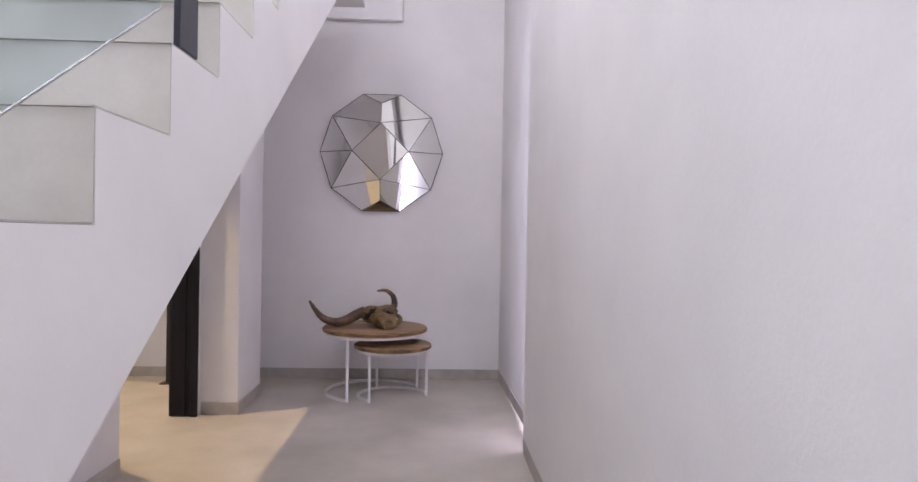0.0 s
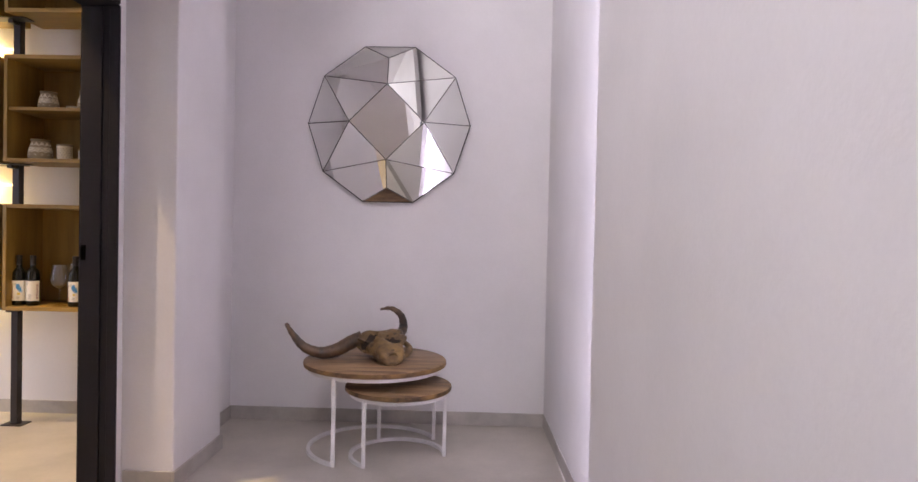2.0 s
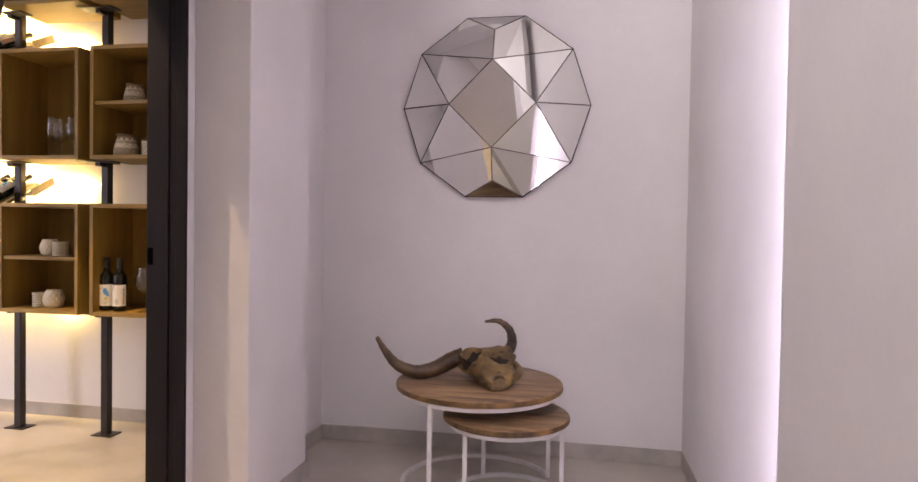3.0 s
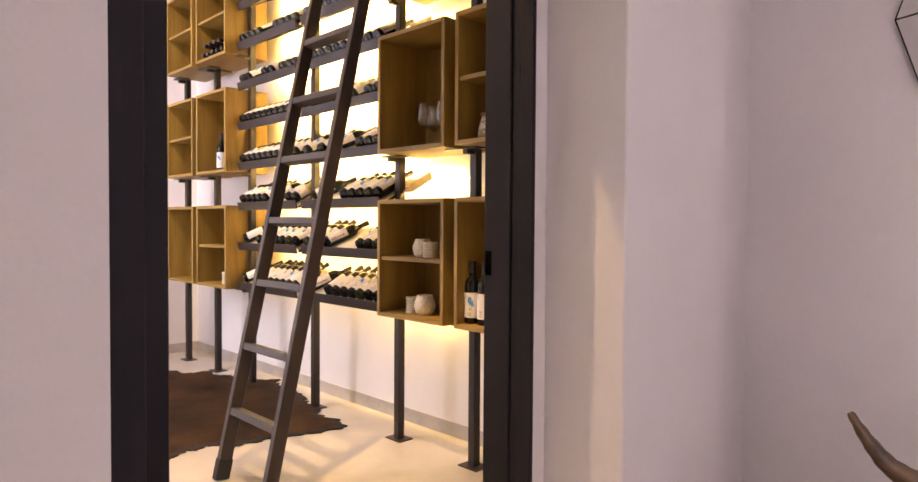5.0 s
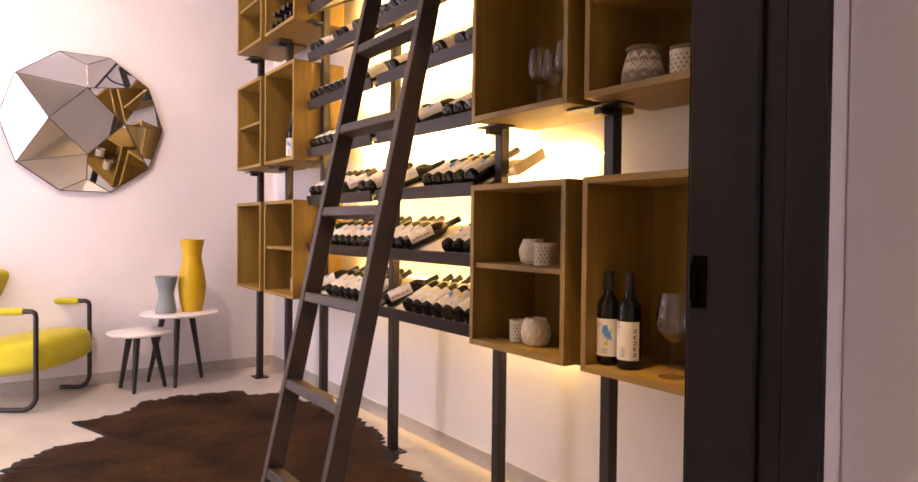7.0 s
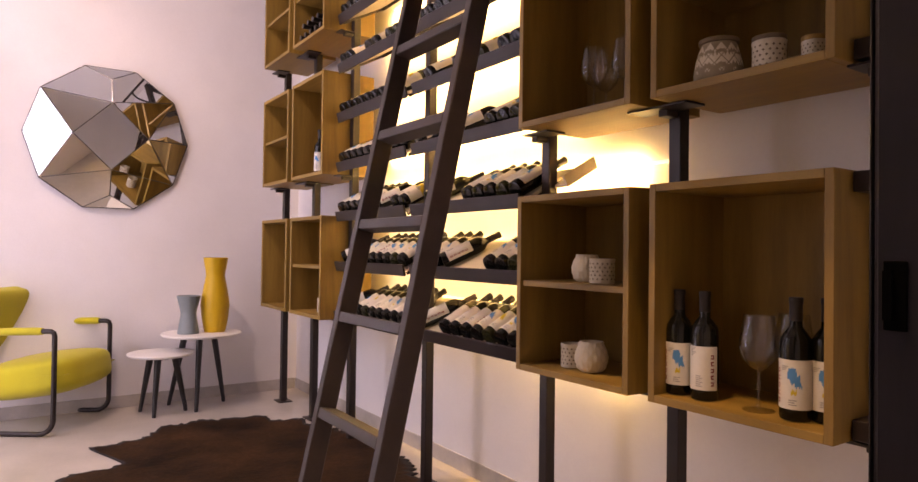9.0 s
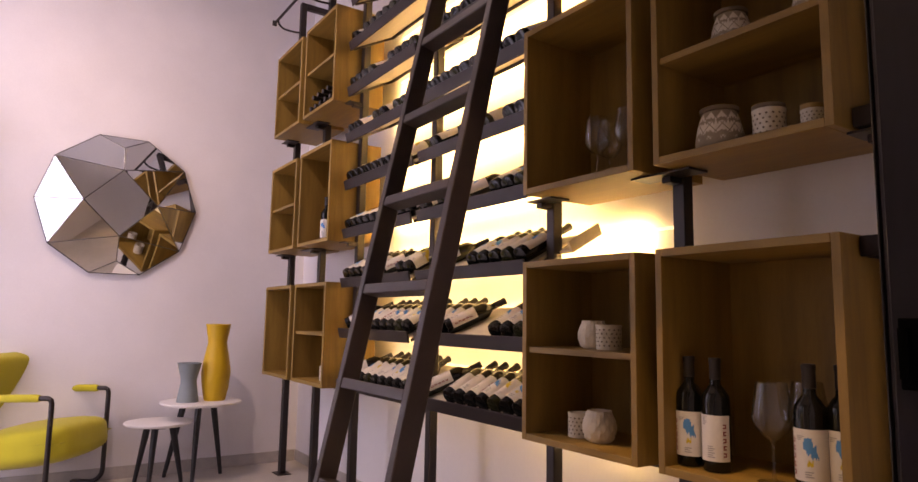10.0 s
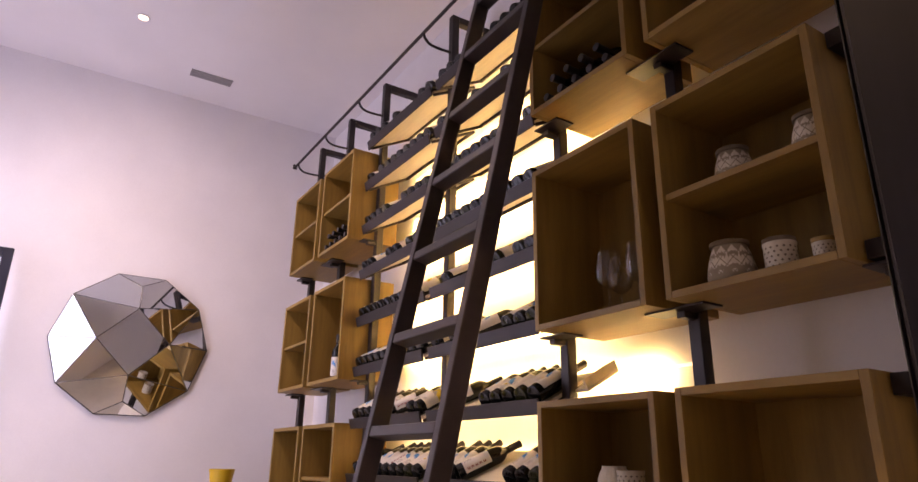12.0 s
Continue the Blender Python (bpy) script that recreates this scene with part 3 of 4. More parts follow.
nest_table("larger round mango wood table on a white metal frame", -0.575, 5.665, 0.408, 0.515, (243, 27), (243, 27))
nest_table("smaller round mango wood table tucked under the larger one", -0.425, 5.535, 0.295, 0.405, (233, 3, 122), (233, 3))


# ---- carved horned skull on the table ----
skull = thing("horned_skull", "weathered brown ox skull with long curved horns on the table", "decoration", pose(-0.555, 5.62, 0.5155, 0, 0, 14))
sec = [(-0.214, 0.030, 0.018, 0.034), (-0.205, 0.040, 0.034, 0.036), (-0.185, 0.052, 0.042, 0.042), (-0.14, 0.058, 0.052, 0.054), (-0.09, 0.060, 0.060, 0.066), (-0.04, 0.074, 0.064, 0.078), (0.0, 0.098, 0.064, 0.084),
       (0.04, 0.104, 0.062, 0.082), (0.08, 0.100, 0.058, 0.078), (0.115, 0.086, 0.050, 0.070), (0.135, 0.055, 0.034, 0.062)]
kb = bmesh.new()
NS, rings = 28, []
for y, w, h, zc in sec:
    rg = []
    for i in range(NS):
        a = 2 * math.pi * i / NS
        cx, cz = math.cos(a), math.sin(a)
        x = w * math.copysign(abs(cx) ** 0.8, cx)
        z = zc + h * math.copysign(abs(cz) ** (0.75 if cz > 0 else 0.9), cz)
        rg.append(kb.verts.new((x, y, max(z, 0.001))))
    rings.append(rg)
for a, b in zip(rings, rings[1:]):
    for i in range(NS):
        kb.faces.new((a[i], a[(i + 1) % NS], b[(i + 1) % NS], b[i]))
kb.faces.new(list(reversed(rings[0])))
kb.faces.new(rings[-1])
bmesh.ops.subdivide_edges(kb, edges=list(kb.edges), cuts=2, use_grid_fill=True, smooth=0.4)
bmesh.ops.recalc_face_normals(kb, faces=kb.faces)
HOLLOWS = ((0.046, -0.080, 0.110, 0.047, 0.055), (-0.070, -0.015, 0.116, 0.040, 0.056), (0.098, 0.010, 0.070, 0.036, 0.040), (-0.098, 0.010, 0.070, 0.036, 0.040),
           (0.0, -0.205, 0.036, 0.021, 0.045))


def inward_of(hx, hy, hz):
    return Vector((0, 1, 0.1)).normalized() if hx == 0 else Vector((-hx * 0.9, 0.02, -hz * 0.45)).normalized()


for v in kb.verts:
    c0 = v.co.copy()
    for sx in (-1, 1):   # brow ridges and cheeks
        for bx_, by_, bz_, br, bh in ((0.060, 0.030, 0.150, 0.040, 0.016), (0.088, -0.035, 0.100, 0.035, 0.020), (0.070, -0.085, 0.060, 0.040, 0.012), (0.05, 0.11, 0.12, 0.04, 0.016)):
            d = (c0 - Vector((sx * bx_, by_, bz_))).length
            if d < br:
                v.co += Vector((sx * 0.7, -0.1, 0.7)) * bh * (1 - (d / br) ** 2)
    d = math.hypot(c0.x, (c0.y + 0.06) * 0.35)
    if c0.z > 0.08 and d < 0.03:
        v.co.z -= 0.008 * (1 - (d / 0.03) ** 2)
    for hx, hy, hz, hr, hd in HOLLOWS:
        d = (c0 - Vector((hx, hy, hz))).length
        if d < hr * 1.25:
            v.co += inward_of(hx, hy, hz) * hd * (1 - (d / (hr * 1.25)) ** 2)
    v.co += Vector((1, 1, 1)) * (0.006 * noise.noise(c0 * 26) + 0.003 * noise.noise(c0 * 70))
    v.co.z = max(v.co.z, 0.0008)
km = finish("cranium", kb, [BONE, SOCKET], smooth=True)
for p in km.polygons:
    for hx, hy, hz, hr, hd in HOLLOWS:
        if (p.center - Vector((hx, hy, hz)) - inward_of(hx, hy, hz) * hd * 0.55).length < hr * 0.86:
            p.material_index = 1
part("cranium", km, None, skull, m=Matrix.Translation((0.030, 0.02, 0)) @ pose(0, 0, 0, 0, 0, 10) @ Matrix.Diagonal((1.42, 0.95, 1.10, 1)), label= "pitted brown bone with dark eye sockets")
ck = smooth_path([(0.092, -0.135, 0.030), (0.149, -0.09, 0.046), (0.177, -0.02, 0.066), (0.161, 0.05, 0.085)], 5)
part("cheekbone", tube(ck, [0.020 - 0.006 * abs(2 * i / (len(ck) - 1) - 1) for i in range(len(ck))], 10), BONE, skull, smooth=True)
hl = smooth_path([(-0.085, 0.075, 0.115), (-0.15, 0.075, 0.090), (-0.23, 0.070, 0.050), (-0.32, 0.060, 0.037), (-0.41, 0.060, 0.070), (-0.47, 0.065, 0.135), (-0.515, 0.075, 0.205)], 7)
part("horn", tube(hl, [0.042 - 0.033 * (i / (len(hl) - 1)) ** 1.9 + 0.0012 * math.sin(i * 1.9) for i in range(len(hl))], 14), HORN, skull, "long dark ringed horn", smooth=True)
hr_ = smooth_path([(0.085, 0.085, 0.115), (0.135, 0.12, 0.125), (0.165, 0.17, 0.165), (0.155, 0.21, 0.225), (0.10, 0.23, 0.265), (0.03, 0.22, 0.262)], 7)
part("horn", tube(hr_, [0.033 - 0.027 * (i / (len(hr_) - 1)) ** 1.5 + 0.0012 * math.sin(i * 1.9) for i in range(len(hr_))], 14), HORN, skull, "curled dark ringed horn", smooth=True)


# ---- the wine rack: posts, wall ties, feet ----
def rack_post(x):
    t = thing("rack_post", "dark brown steel upright of the wine rack with foot plate", "rack post", pose(x, 5.90, 0), group="uprights of the wine rack")
    part("post", box(-0.0225, 0.0225, -0.0225, 0.0225, 0.006, 3.65), STEEL, t, bevel=0.003)
    part("foot_plate", box(-0.065, 0.065, -0.05, 0.05, 0.0, 0.006), STEEL, t)
    part("wall_tie", box(-0.0225, 0.0225, 0.0235, 0.2495, 3.606, 3.65), STEEL, t, bevel=0.003)
    arm = smooth_path([(0, -0.018, 3.40), (0, -0.09, 3.395), (0, -0.155, 3.40), (0, -0.19, 3.425), (0, -0.20, 3.452)], 4)
    part("rail_bracket", tube(arm, 0.008, 8), STEEL, t, smooth=True)
    return t


for px in POSTS:
    rack_post(px)
rail = thing("ladder_rail", "thin brown steel rail for the library ladder", "rail", pose(0, 5.70, 3.462))
part("bar", tube([(-6.50, 0, 0), (-5.0, 0, 0), (-3.5, 0, 0), (-2.0, 0, 0)], 0.010, 10), STEEL, rail, smooth=True)
part("end_stop", box(-6.515, -6.50, -0.016, 0.016, -0.016, 0.022), STEEL, rail)


# steel plates on which the cubbies sit, at each post and level
def bracket(x, z, left, right):
    t = thing("shelf_bracket", "flat dark steel bracket carrying the oak cubbies", "bracket", pose(x, 0, z), group="brackets of the wine rack")
    part("plate", box((-0.11 if right else -0.045) if left else -0.03, 0.11 if right else 0.03, 5.785, 5.875, -0.0075, -0.0015), STEEL, t)
    part("arm", box(-0.016, 0.016, 5.82, 5.876, -0.028, -0.008), STEEL, t, bevel=0.002)


CUBE_X = (-6.37, -5.77, -3.40, -2.80)
for z in ROWS_Z:
    for x, l, r in ((-6.42, 0, 1), (-5.82, 1, 1), (-5.22, 1, 0), (-3.45, 0, 1), (-2.85, 1, 1), (-2.25, 1, 0)):
        bracket(x, z, l, r)
        if x == -2.25:
            t = thing("side_clip", "short dark steel clip holding a cubby to its post", "bracket", pose(x, 0, z), group="clips of the wine rack")
            part("clip", box(-0.0265, 0.018, 5.775, 5.876, 0.005, 0.052), STEEL, t, bevel=0.002)
            part("clip", box(-0.0265, 0.018, 5.775, 5.876, BOX_H - 0.052, BOX_H - 0.004), STEEL, t, bevel=0.002)


# ---- oak cubbies ----
def cubby(x, z, shelf, label):
    t = thing("wall_cubby", label, "shelf box", pose(x, BOX_Y0, z), group="oak cubbies of the wine rack")
    w, h, d, k = (BOX_W if x < -3 else 0.519), BOX_H, BOX_Y1 - BOX_Y0, 0.022
    part("side_panel", box(0, k, 0, d, 0.0, h), OAK, t, bevel=0.0015)
    part("side_panel", box(w - k, w, 0, d, 0.0, h), OAK, t, bevel=0.0015)
    part("bottom_panel", box(k + 0.0004, w - k - 0.0004, 0.0005, d, 0.0, k), OAK_H, t, bevel=0.001)
    part("top_panel", box(k + 0.0004, w - k - 0.0004, 0.0005, d, h - k, h), OAK_H, t, bevel=0.001)
    part("back_panel", box(k + 0.0005, w - k - 0.0005, d - 0.012, d - 0.001, k + 0.0005, h - k - 0.0005), OAK, t)
    if shelf:
        zs = h * shelf
        part("shelf", box(k + 0.0005, w - k - 0.0005, 0.012, d - 0.0125, zs - 0.010, zs + 0.010), OAK_H, t, bevel=0.001)
    return t


SHELF = {(0, 0): 0, (0, 1): 0.5, (0, 2): 0.5, (1, 0): 0.5, (1, 1): 0, (1, 2): 0.5, (2, 0): 0.5, (2, 1): 0, (2, 2): 0.5, (3, 0): 0, (3, 1): 0.5, (3, 2): 0.5}
for c, x in enumerate(CUBE_X):
    for r, z in enumerate(ROWS_Z):
        s = SHELF[(c, r)]
        cubby(x, z, s, "open oak cubby with one middle shelf" if s else "open oak cubby without a shelf")


# ---- bottles ----
def bottle_meshes(glass, style):
    R = 0.0375
    body = finish("bottle_body", lathe([(0, 0.004), (0.030, 0.0), (R - 0.002, 0.002), (R, 0.008), (R, 0.185), (0.035, 0.20), (0.026, 0.215), (0.0155, 0.228), (0.0145, 0.245), (0.0145, 0.27), (0, 0.27)], 20), glass, smooth=True)
    caps = finish("capsule", lathe([(0.0152, 0.243), (0.0155, 0.246), (0.0152, 0.285), (0.0165, 0.287), (0.0165, 0.299), (0.0145, 0.301), (0, 0.301)], 16), CAPSULE, smooth=True)
    lab = bmesh.new()

    def patch(a0, a1, z0, z1, r, idx):
        n = 14 if a1 - a0 > 60 else 4
        lo = [lab.verts.new((r * math.cos(radians(a0 + (a1 - a0) * i / n)), r * math.sin(radians(a0 + (a1 - a0) * i / n)), z0)) for i in range(n + 1)]
        hi = [lab.verts.new((v.co.x, v.co.y, z1)) for v in lo]
        for i in range(n):
            f = lab.faces.new((lo[i], lo[i + 1], hi[i + 1], hi[i]))
            f.material_index = idx
            f.smooth = True

    patch(-175, -5, 0.030, 0.150, R + 0.0004, 0)
    r2 = R + 0.0008
    def splash(a0, idx, grow):
        """A ragged patch of colour, drawn out to one side like a wing."""
        for i in range(14):
            u = i / 13
            mid = 0.098 + 0.014 * math.sin(2.6 * u + grow) + 0.003 * math.sin(17 * u)
            half = grow * 0.018 * (math.sin(math.pi * (0.12 + 0.86 * u)) ** 0.8 + 0.35 * math.sin(23 * u + 1) * u)
            patch(a0 + 3.6 * i, a0 + 3.6 * (i + 1) + 0.1, mid - half * 0.8, mid + half, r2, idx)

    if style in (1, 2, 6):   # five upright letters shown as split bars
        a = -38 if style == 6 else -152
        for i in range(5):
            z = 0.042 + 0.0185 * i
            patch(a, a + 14, z, z + 0.0035, r2, 1)
            patch(a, a + 14, z + 0.008, z + 0.0115, r2, 1)
            patch(a + (0 if i % 2 else 9), a + (5 if i % 2 else 14), z + 0.0035, z + 0.008, r2, 1)
    if style == 1:
        splash(-104, 2, 1.25)
        for i in range(5):
            patch(-92 + 4 * i, -87.8 + 4 * i, 0.064 + 0.002 * (i % 3), 0.074 + 0.003 * ((i * 2) % 3), r2, 3)
    if style == 4:   # a broad yellow band
        patch(-170, -10, 0.105, 0.146, r2, 3)
        splash(-110, 4, 0.7)
    if style == 2:
        splash(-120, 3, 1.1)
    if style == 3:
        splash(-112, 2, 0.9)
    for i in range(6 if style in (3, 5, 6) else 3):
        patch(-128, -112 + 6 * (i % 3), 0.124 + 0.0042 * i, 0.126 + 0.0042 * i, r2, 4)
        patch(-100, -72 - 7 * (i % 2), 0.040 + 0.0055 * i, 0.0425 + 0.0055 * i, r2, 4)
    lm = finish("label", lab, [PAPER, INK_RED, INK_BLUE, INK_YELLOW, INK_GREY])
    return body, lm, caps


BOT = [bottle_meshes(BOTTLE, 1), bottle_meshes(BOTTLE, 3), bottle_meshes(GREEN_BOTTLE, 2), bottle_meshes(BOTTLE, 5), bottle_meshes(BOTTLE, 4), bottle_meshes(BOTTLE, 6)]


def bottle(style, m, label="dark wine bottle with a pale printed label", group="bottles lying on the trays"):
    t = thing("wine_bottle", label, "bottle", m, group=group)
    b, l, c = BOT[style]
    part("glass_body", b, None, t)
    part("paper_label", l, None, t, "off-white label with coloured print")
    part("capsule", c, None, t)
    return t


# ---- bottle trays ----
SLOPE = 28.0
rng = random.Random(7)
BAYS = ((-5.19, -4.365), (-4.305, -3.475))
# bottles that have rolled askew where a tray is not full: place, turn, kind
LEANING = {(0, 1): ((-4.245, 27, 5),), (1, 1): ((-4.055, 24, 5),), (2, 1): ((-4.20, 33, 2),), (0, 0): ((-5.135, 30, 1),), (1, 0): ((-5.135, 27, 3),), (2, 0): ((-4.72, 28, 5),), (3, 1): ((-3.985, 30, 1),)}
GAPS = {(0, 1): (0, 1, 2), (1, 1): (3, 4, 5, 6), (2, 1): (0, 1, 2, 3, 4), (2, 0): (5, 6, 7), (3, 1): (1, 3, 4, 5, 6), (1, 0): (0, 1, 2), (0, 0): (0, 1, 2), (4, 1): (2, 3), (6, 0): (4, 5), (5, 0): (3,), (7, 1): (6,), (8, 0): (5, 6)}
for k, tz in enumerate(TRAY_Z):
    for b, (x0, x1) in enumerate(BAYS):
        t = thing("bottle_tray", "sloping cream bottle tray with a dark steel front rail", "wine tray", pose((x0 + x1) / 2, 5.785, tz), group="trays of the wine rack")
        w = (x1 - x0) / 2
        tilt = pose(0, 0.0, 0.018, SLOPE, 0, 0)
        part("board", box(-w + 0.004, w - 0.004, 0.012, 0.315, -0.008, 0.004), BOARD, t, "cream board", bevel=0.001, m=tilt)
        part("front_rail", box(-w, w, -0.010, 0.0, -0.006, 0.052), STEEL, t, "dark steel lip", bevel=0.0015, m=pose(0, 0, 0, 14, 0, 0))
        part("back_rail", box(-w + 0.006, w - 0.006, 0.300, 0.318, -0.026, -0.009), STEEL, t, m=tilt)
        for sx in (-1, 1):
            part("side_bracket", box(sx * (w - 0.009) - 0.004, sx * (w - 0.009) + 0.004, 0.004, 0.31, -0.024, -0.009), STEEL, t, m=tilt)
        n = 10
        for i in range(n):
            if i in GAPS.get((k, b), ()) or (k > 3 and rng.random() < 0.12):
                continue
            bx = x0 + 0.045 + (x1 - x0 - 0.09) * i / (n - 1) + rng.uniform(-0.002, 0.002)
            m = Matrix.Translation((bx, 5.785, tz)) @ tilt @ Matrix.Translation((0, 0.020, 0.0425)) @ pose(0, 0, 0, -90, 0, 0) @ pose(0, 0, 0, 0, 0, rng.uniform(-32, 32))
            bottle(rng.choice((0, 1, 0, 3, 5, 2, 4, 1)), m)
        for bx, turn, st in LEANING.get((k, b), ()):
            m = Matrix.Translation((bx, 5.785, tz)) @ tilt @ Matrix.Translation((0, 0.034, 0.0425)) @ pose(0, 0, 0, 0, 0, -turn) @ pose(0, 0, 0, -90, 0, 0) @ pose(0, 0, 0, 0, 0, 12)
            bottle(st, m, "dark wine bottle lying askew with a pale printed label")
# a board that runs on behind the post beside two cubbies
for k in (2, 5):
    t = thing("tray_end", "cream tray board running on past the dark upright", "wine tray", pose(-3.42, 5.785, TRAY_Z[k]))
    part("board", box(-0.004, 0.065, 0.135, 0.315, -0.008, 0.004), BOARD, t, bevel=0.001, m=pose(0, 0, 0.018, SLOPE, 0, 0))
    part("lip", box(0.055, 0.065, 0.135, 0.315, 0.0045, 0.040), BOARD, t, m=pose(0, 0, 0.018, SLOPE, 0, 0))
# warm tape behind each tray
for k, tz in enumerate(TRAY_Z):
    t = thing("led_tape", "warm white light tape fixed to the wall behind a tray", "light strip", pose(0, 0, 0), group="light tapes of the rack")
    part("tape", box(-5.19, -3.05 if k in (2, 5) else -3.475, Y_N - 0.006, Y_N - 0.001, tz + 0.16, tz + 0.168), LED, t)


# ---- library ladder ----
lad = thing("library_ladder", "dark brown painted steel ladder leaning on the rack rail", "ladder", Matrix.Translation((-3.35, 4.895, 0)) @ pose(0, 0, 0, -math.degrees(math.atan(0.22)), 0, 0))
LL = 3.62
for sx in (-1, 1):
    st = part("stile", box(sx * 0.222 - 0.017, sx * 0.222 + 0.017, -0.032, 0.032, 0.05, LL), LADDER_STEEL, lad, bevel=0.003)
    part("rubber_foot", box(sx * 0.222 - 0.021, sx * 0.222 + 0.021, -0.036, 0.036, 0.0, 0.10), RUBBER, st, "black rubber foot", bevel=0.004)
    hook = smooth_path([(sx * 0.222, 0.0, LL - 0.03), (sx * 0.222, 0.02, LL + 0.02), (sx * 0.222, 0.06, LL + 0.02), (sx * 0.222, 0.075, LL - 0.04)], 4)
    part("hook", tube(hook, 0.008, 8), STEEL, st, smooth=True)
for i in range(11):
    z = 0.33 + 0.314 * i
    part("rung", box(-0.2045, 0.2045, -0.030, 0.030, z - 0.017, z + 0.017), LADDER_STEEL, lad, bevel=0.003)


# ---- armchair ----
wv, fv = Vector((-0.816, 0.578, 0)), Vector((0.578, 0.816, 0))
cm = Matrix.Identity(4)
cm.col[0][:3], cm.col[1][:3], cm.col[2][:3] = -wv, fv, (0, 0, 1)
cm.translation = (-6.46, 4.575, 0.0)
chair = thing("armchair", "lime-yellow upholstered armchair on a dark tubular steel frame", "armchair", cm)
for sx in (-1, 1):
    x = sx * 0.305
    pth = [(x, -0.60, 0.016), (x, -0.30, 0.016), (x, -0.10, 0.016)] + [(x, -0.09 + 0.09 * math.sin(a), 0.106 - 0.09 * math.cos(a)) for a in [radians(15 * i) for i in range(1, 7)]] + \
          [(x, 0.0, 0.3), (x, 0.0, 0.61), (x, -0.006, 0.630), (x, -0.025, 0.640), (x, -0.10, 0.640), (x, -0.30, 0.634), (x, -0.47, 0.628)]
    part("side_frame", tube(pth, 0.0155, 10), STEEL, chair, smooth=True)
    arm = tube([(x, -0.075, 0.640), (x, -0.095, 0.640), (x, -0.25, 0.636), (x, -0.42, 0.630)], [0.021, 0.024, 0.024, 0.021], 12)
    part("arm_pad", arm, YELLOW, chair, "lime-yellow arm pad", smooth=True)
part("floor_bar", tube([(-0.305, -0.60, 0.016), (0.305, -0.60, 0.016)], 0.0155, 10), STEEL, chair, smooth=True)


def cushion(cx, cy, cz, sx, sy, sz, puff, seed):
    """A soft slab: rounded box whose large faces swell."""
    bm = bmesh.new()
    bmesh.ops.create_cube(bm, size=2.0)
    bmesh.ops.subdivide_edges(bm, edges=list(bm.edges), cuts=9, use_grid_fill=True)
    for v in bm.verts:
        c = v.co.copy()
        r = Vector([math.copysign(min(abs(q), 1.0), q) for q in c])
        n = 5.0
        ln = (abs(r.x) ** n + abs(r.y) ** n + abs(r.z) ** n) ** (1 / n)
        r /= ln
        bulge = 1 + puff * (1 - r.x ** 2) * (1 - r.y ** 2)
        v.co = Vector((cx + r.x * sx, cy + r.y * sy, cz + r.z * sz * bulge))
        v.co.z += 0.003 * noise.noise(v.co * 9 + Vector((seed, 0, 0)))
    return bm


seat = part("seat", cushion(0, 0, 0, 0.285, 0.315, 0.108, 0.25, 1), YELLOW, chair, "plump lime-yellow seat cushion", smooth=True, m=pose(0, -0.232, 0.328, 9, 0, 0))
part("seam", tube([(-0.283, 0.10, 0.02), (-0.283, 0.285, 0.0), (0.283, 0.285, 0.0), (0.283, 0.10, 0.02)], 0.003, 6), YELLOW, seat)
part("backrest", cushion(0, 0, 0, 0.285, 0.33, 0.06, 0.25, 4), YELLOW, chair, "lime-yellow back cushion leaning back", smooth=True, m=pose(0, -0.625, 0.575, 66, 0, 0))
for sx in (-1, 1):
    part("back_bar", tube([(sx * 0.22, -0.50, 0.25), (sx * 0.22, -0.62, 0.62), (sx * 0.22, -0.68, 0.80)], 0.011, 8), STEEL, chair, smooth=True)


# ---- pair of small tables and the vases ----
def stool_table(label, x, y, R, top, feet):
    t = thing("tripod_table", label, "side table", pose(x, y, 0), group="pair of white tripod tables")
    part("tabletop", lathe([(0, top - 0.020), (R - 0.012, top - 0.020), (R - 0.002, top - 0.012), (R, top - 0.006), (R - 0.003, top - 0.001), (R - 0.008, top), (0, top)], 48), WHITE_TOP, t, "round white top", smooth=True)
    part("hub", lathe([(0, top - 0.045), (0.07, top - 0.045), (0.085, top - 0.021), (0, top - 0.021)], 20), BLACK_WOOD, t, smooth=True)
    for fx, fy in feet:
        d = Vector((fx - x, fy - y, 0))
        p0 = d * 0.52
        part("leg", tube([(d.x, d.y, 0.0), tuple(d * 0.98 + Vector((0, 0, 0.03))), (p0.x, p0.y, top - 0.022)], [0.013, 0.014, 0.024], 10), BLACK_WOOD, t, "tapered black leg", smooth=True)
    return t


stool_table("taller white round table on three tapered black legs", -6.53, 5.325, 0.275, 0.545, ((-6.405, 5.268), (-6.64, 5.515), (-6.72, 5.145)))
stool_table("lower white round table on three tapered black legs", -6.50, 5.05, 0.22, 0.425, ((-6.62, 4.94), (-6.385, 4.99), (-6.49, 5.215)))


def vase(label, x, y, z, prof, mat):
    t = thing("vase", label, "vase", pose(x, y, z))
    inner = [(r - 0.006, h) for r, h in reversed(prof[1:])]
    part("body", lathe([(0, 0.0)] + prof + [(prof[-1][0] - 0.003, prof[-1][1] + 0.002)] + inner + [(0, 0.02)], 36), mat, t, smooth=True)
    return t


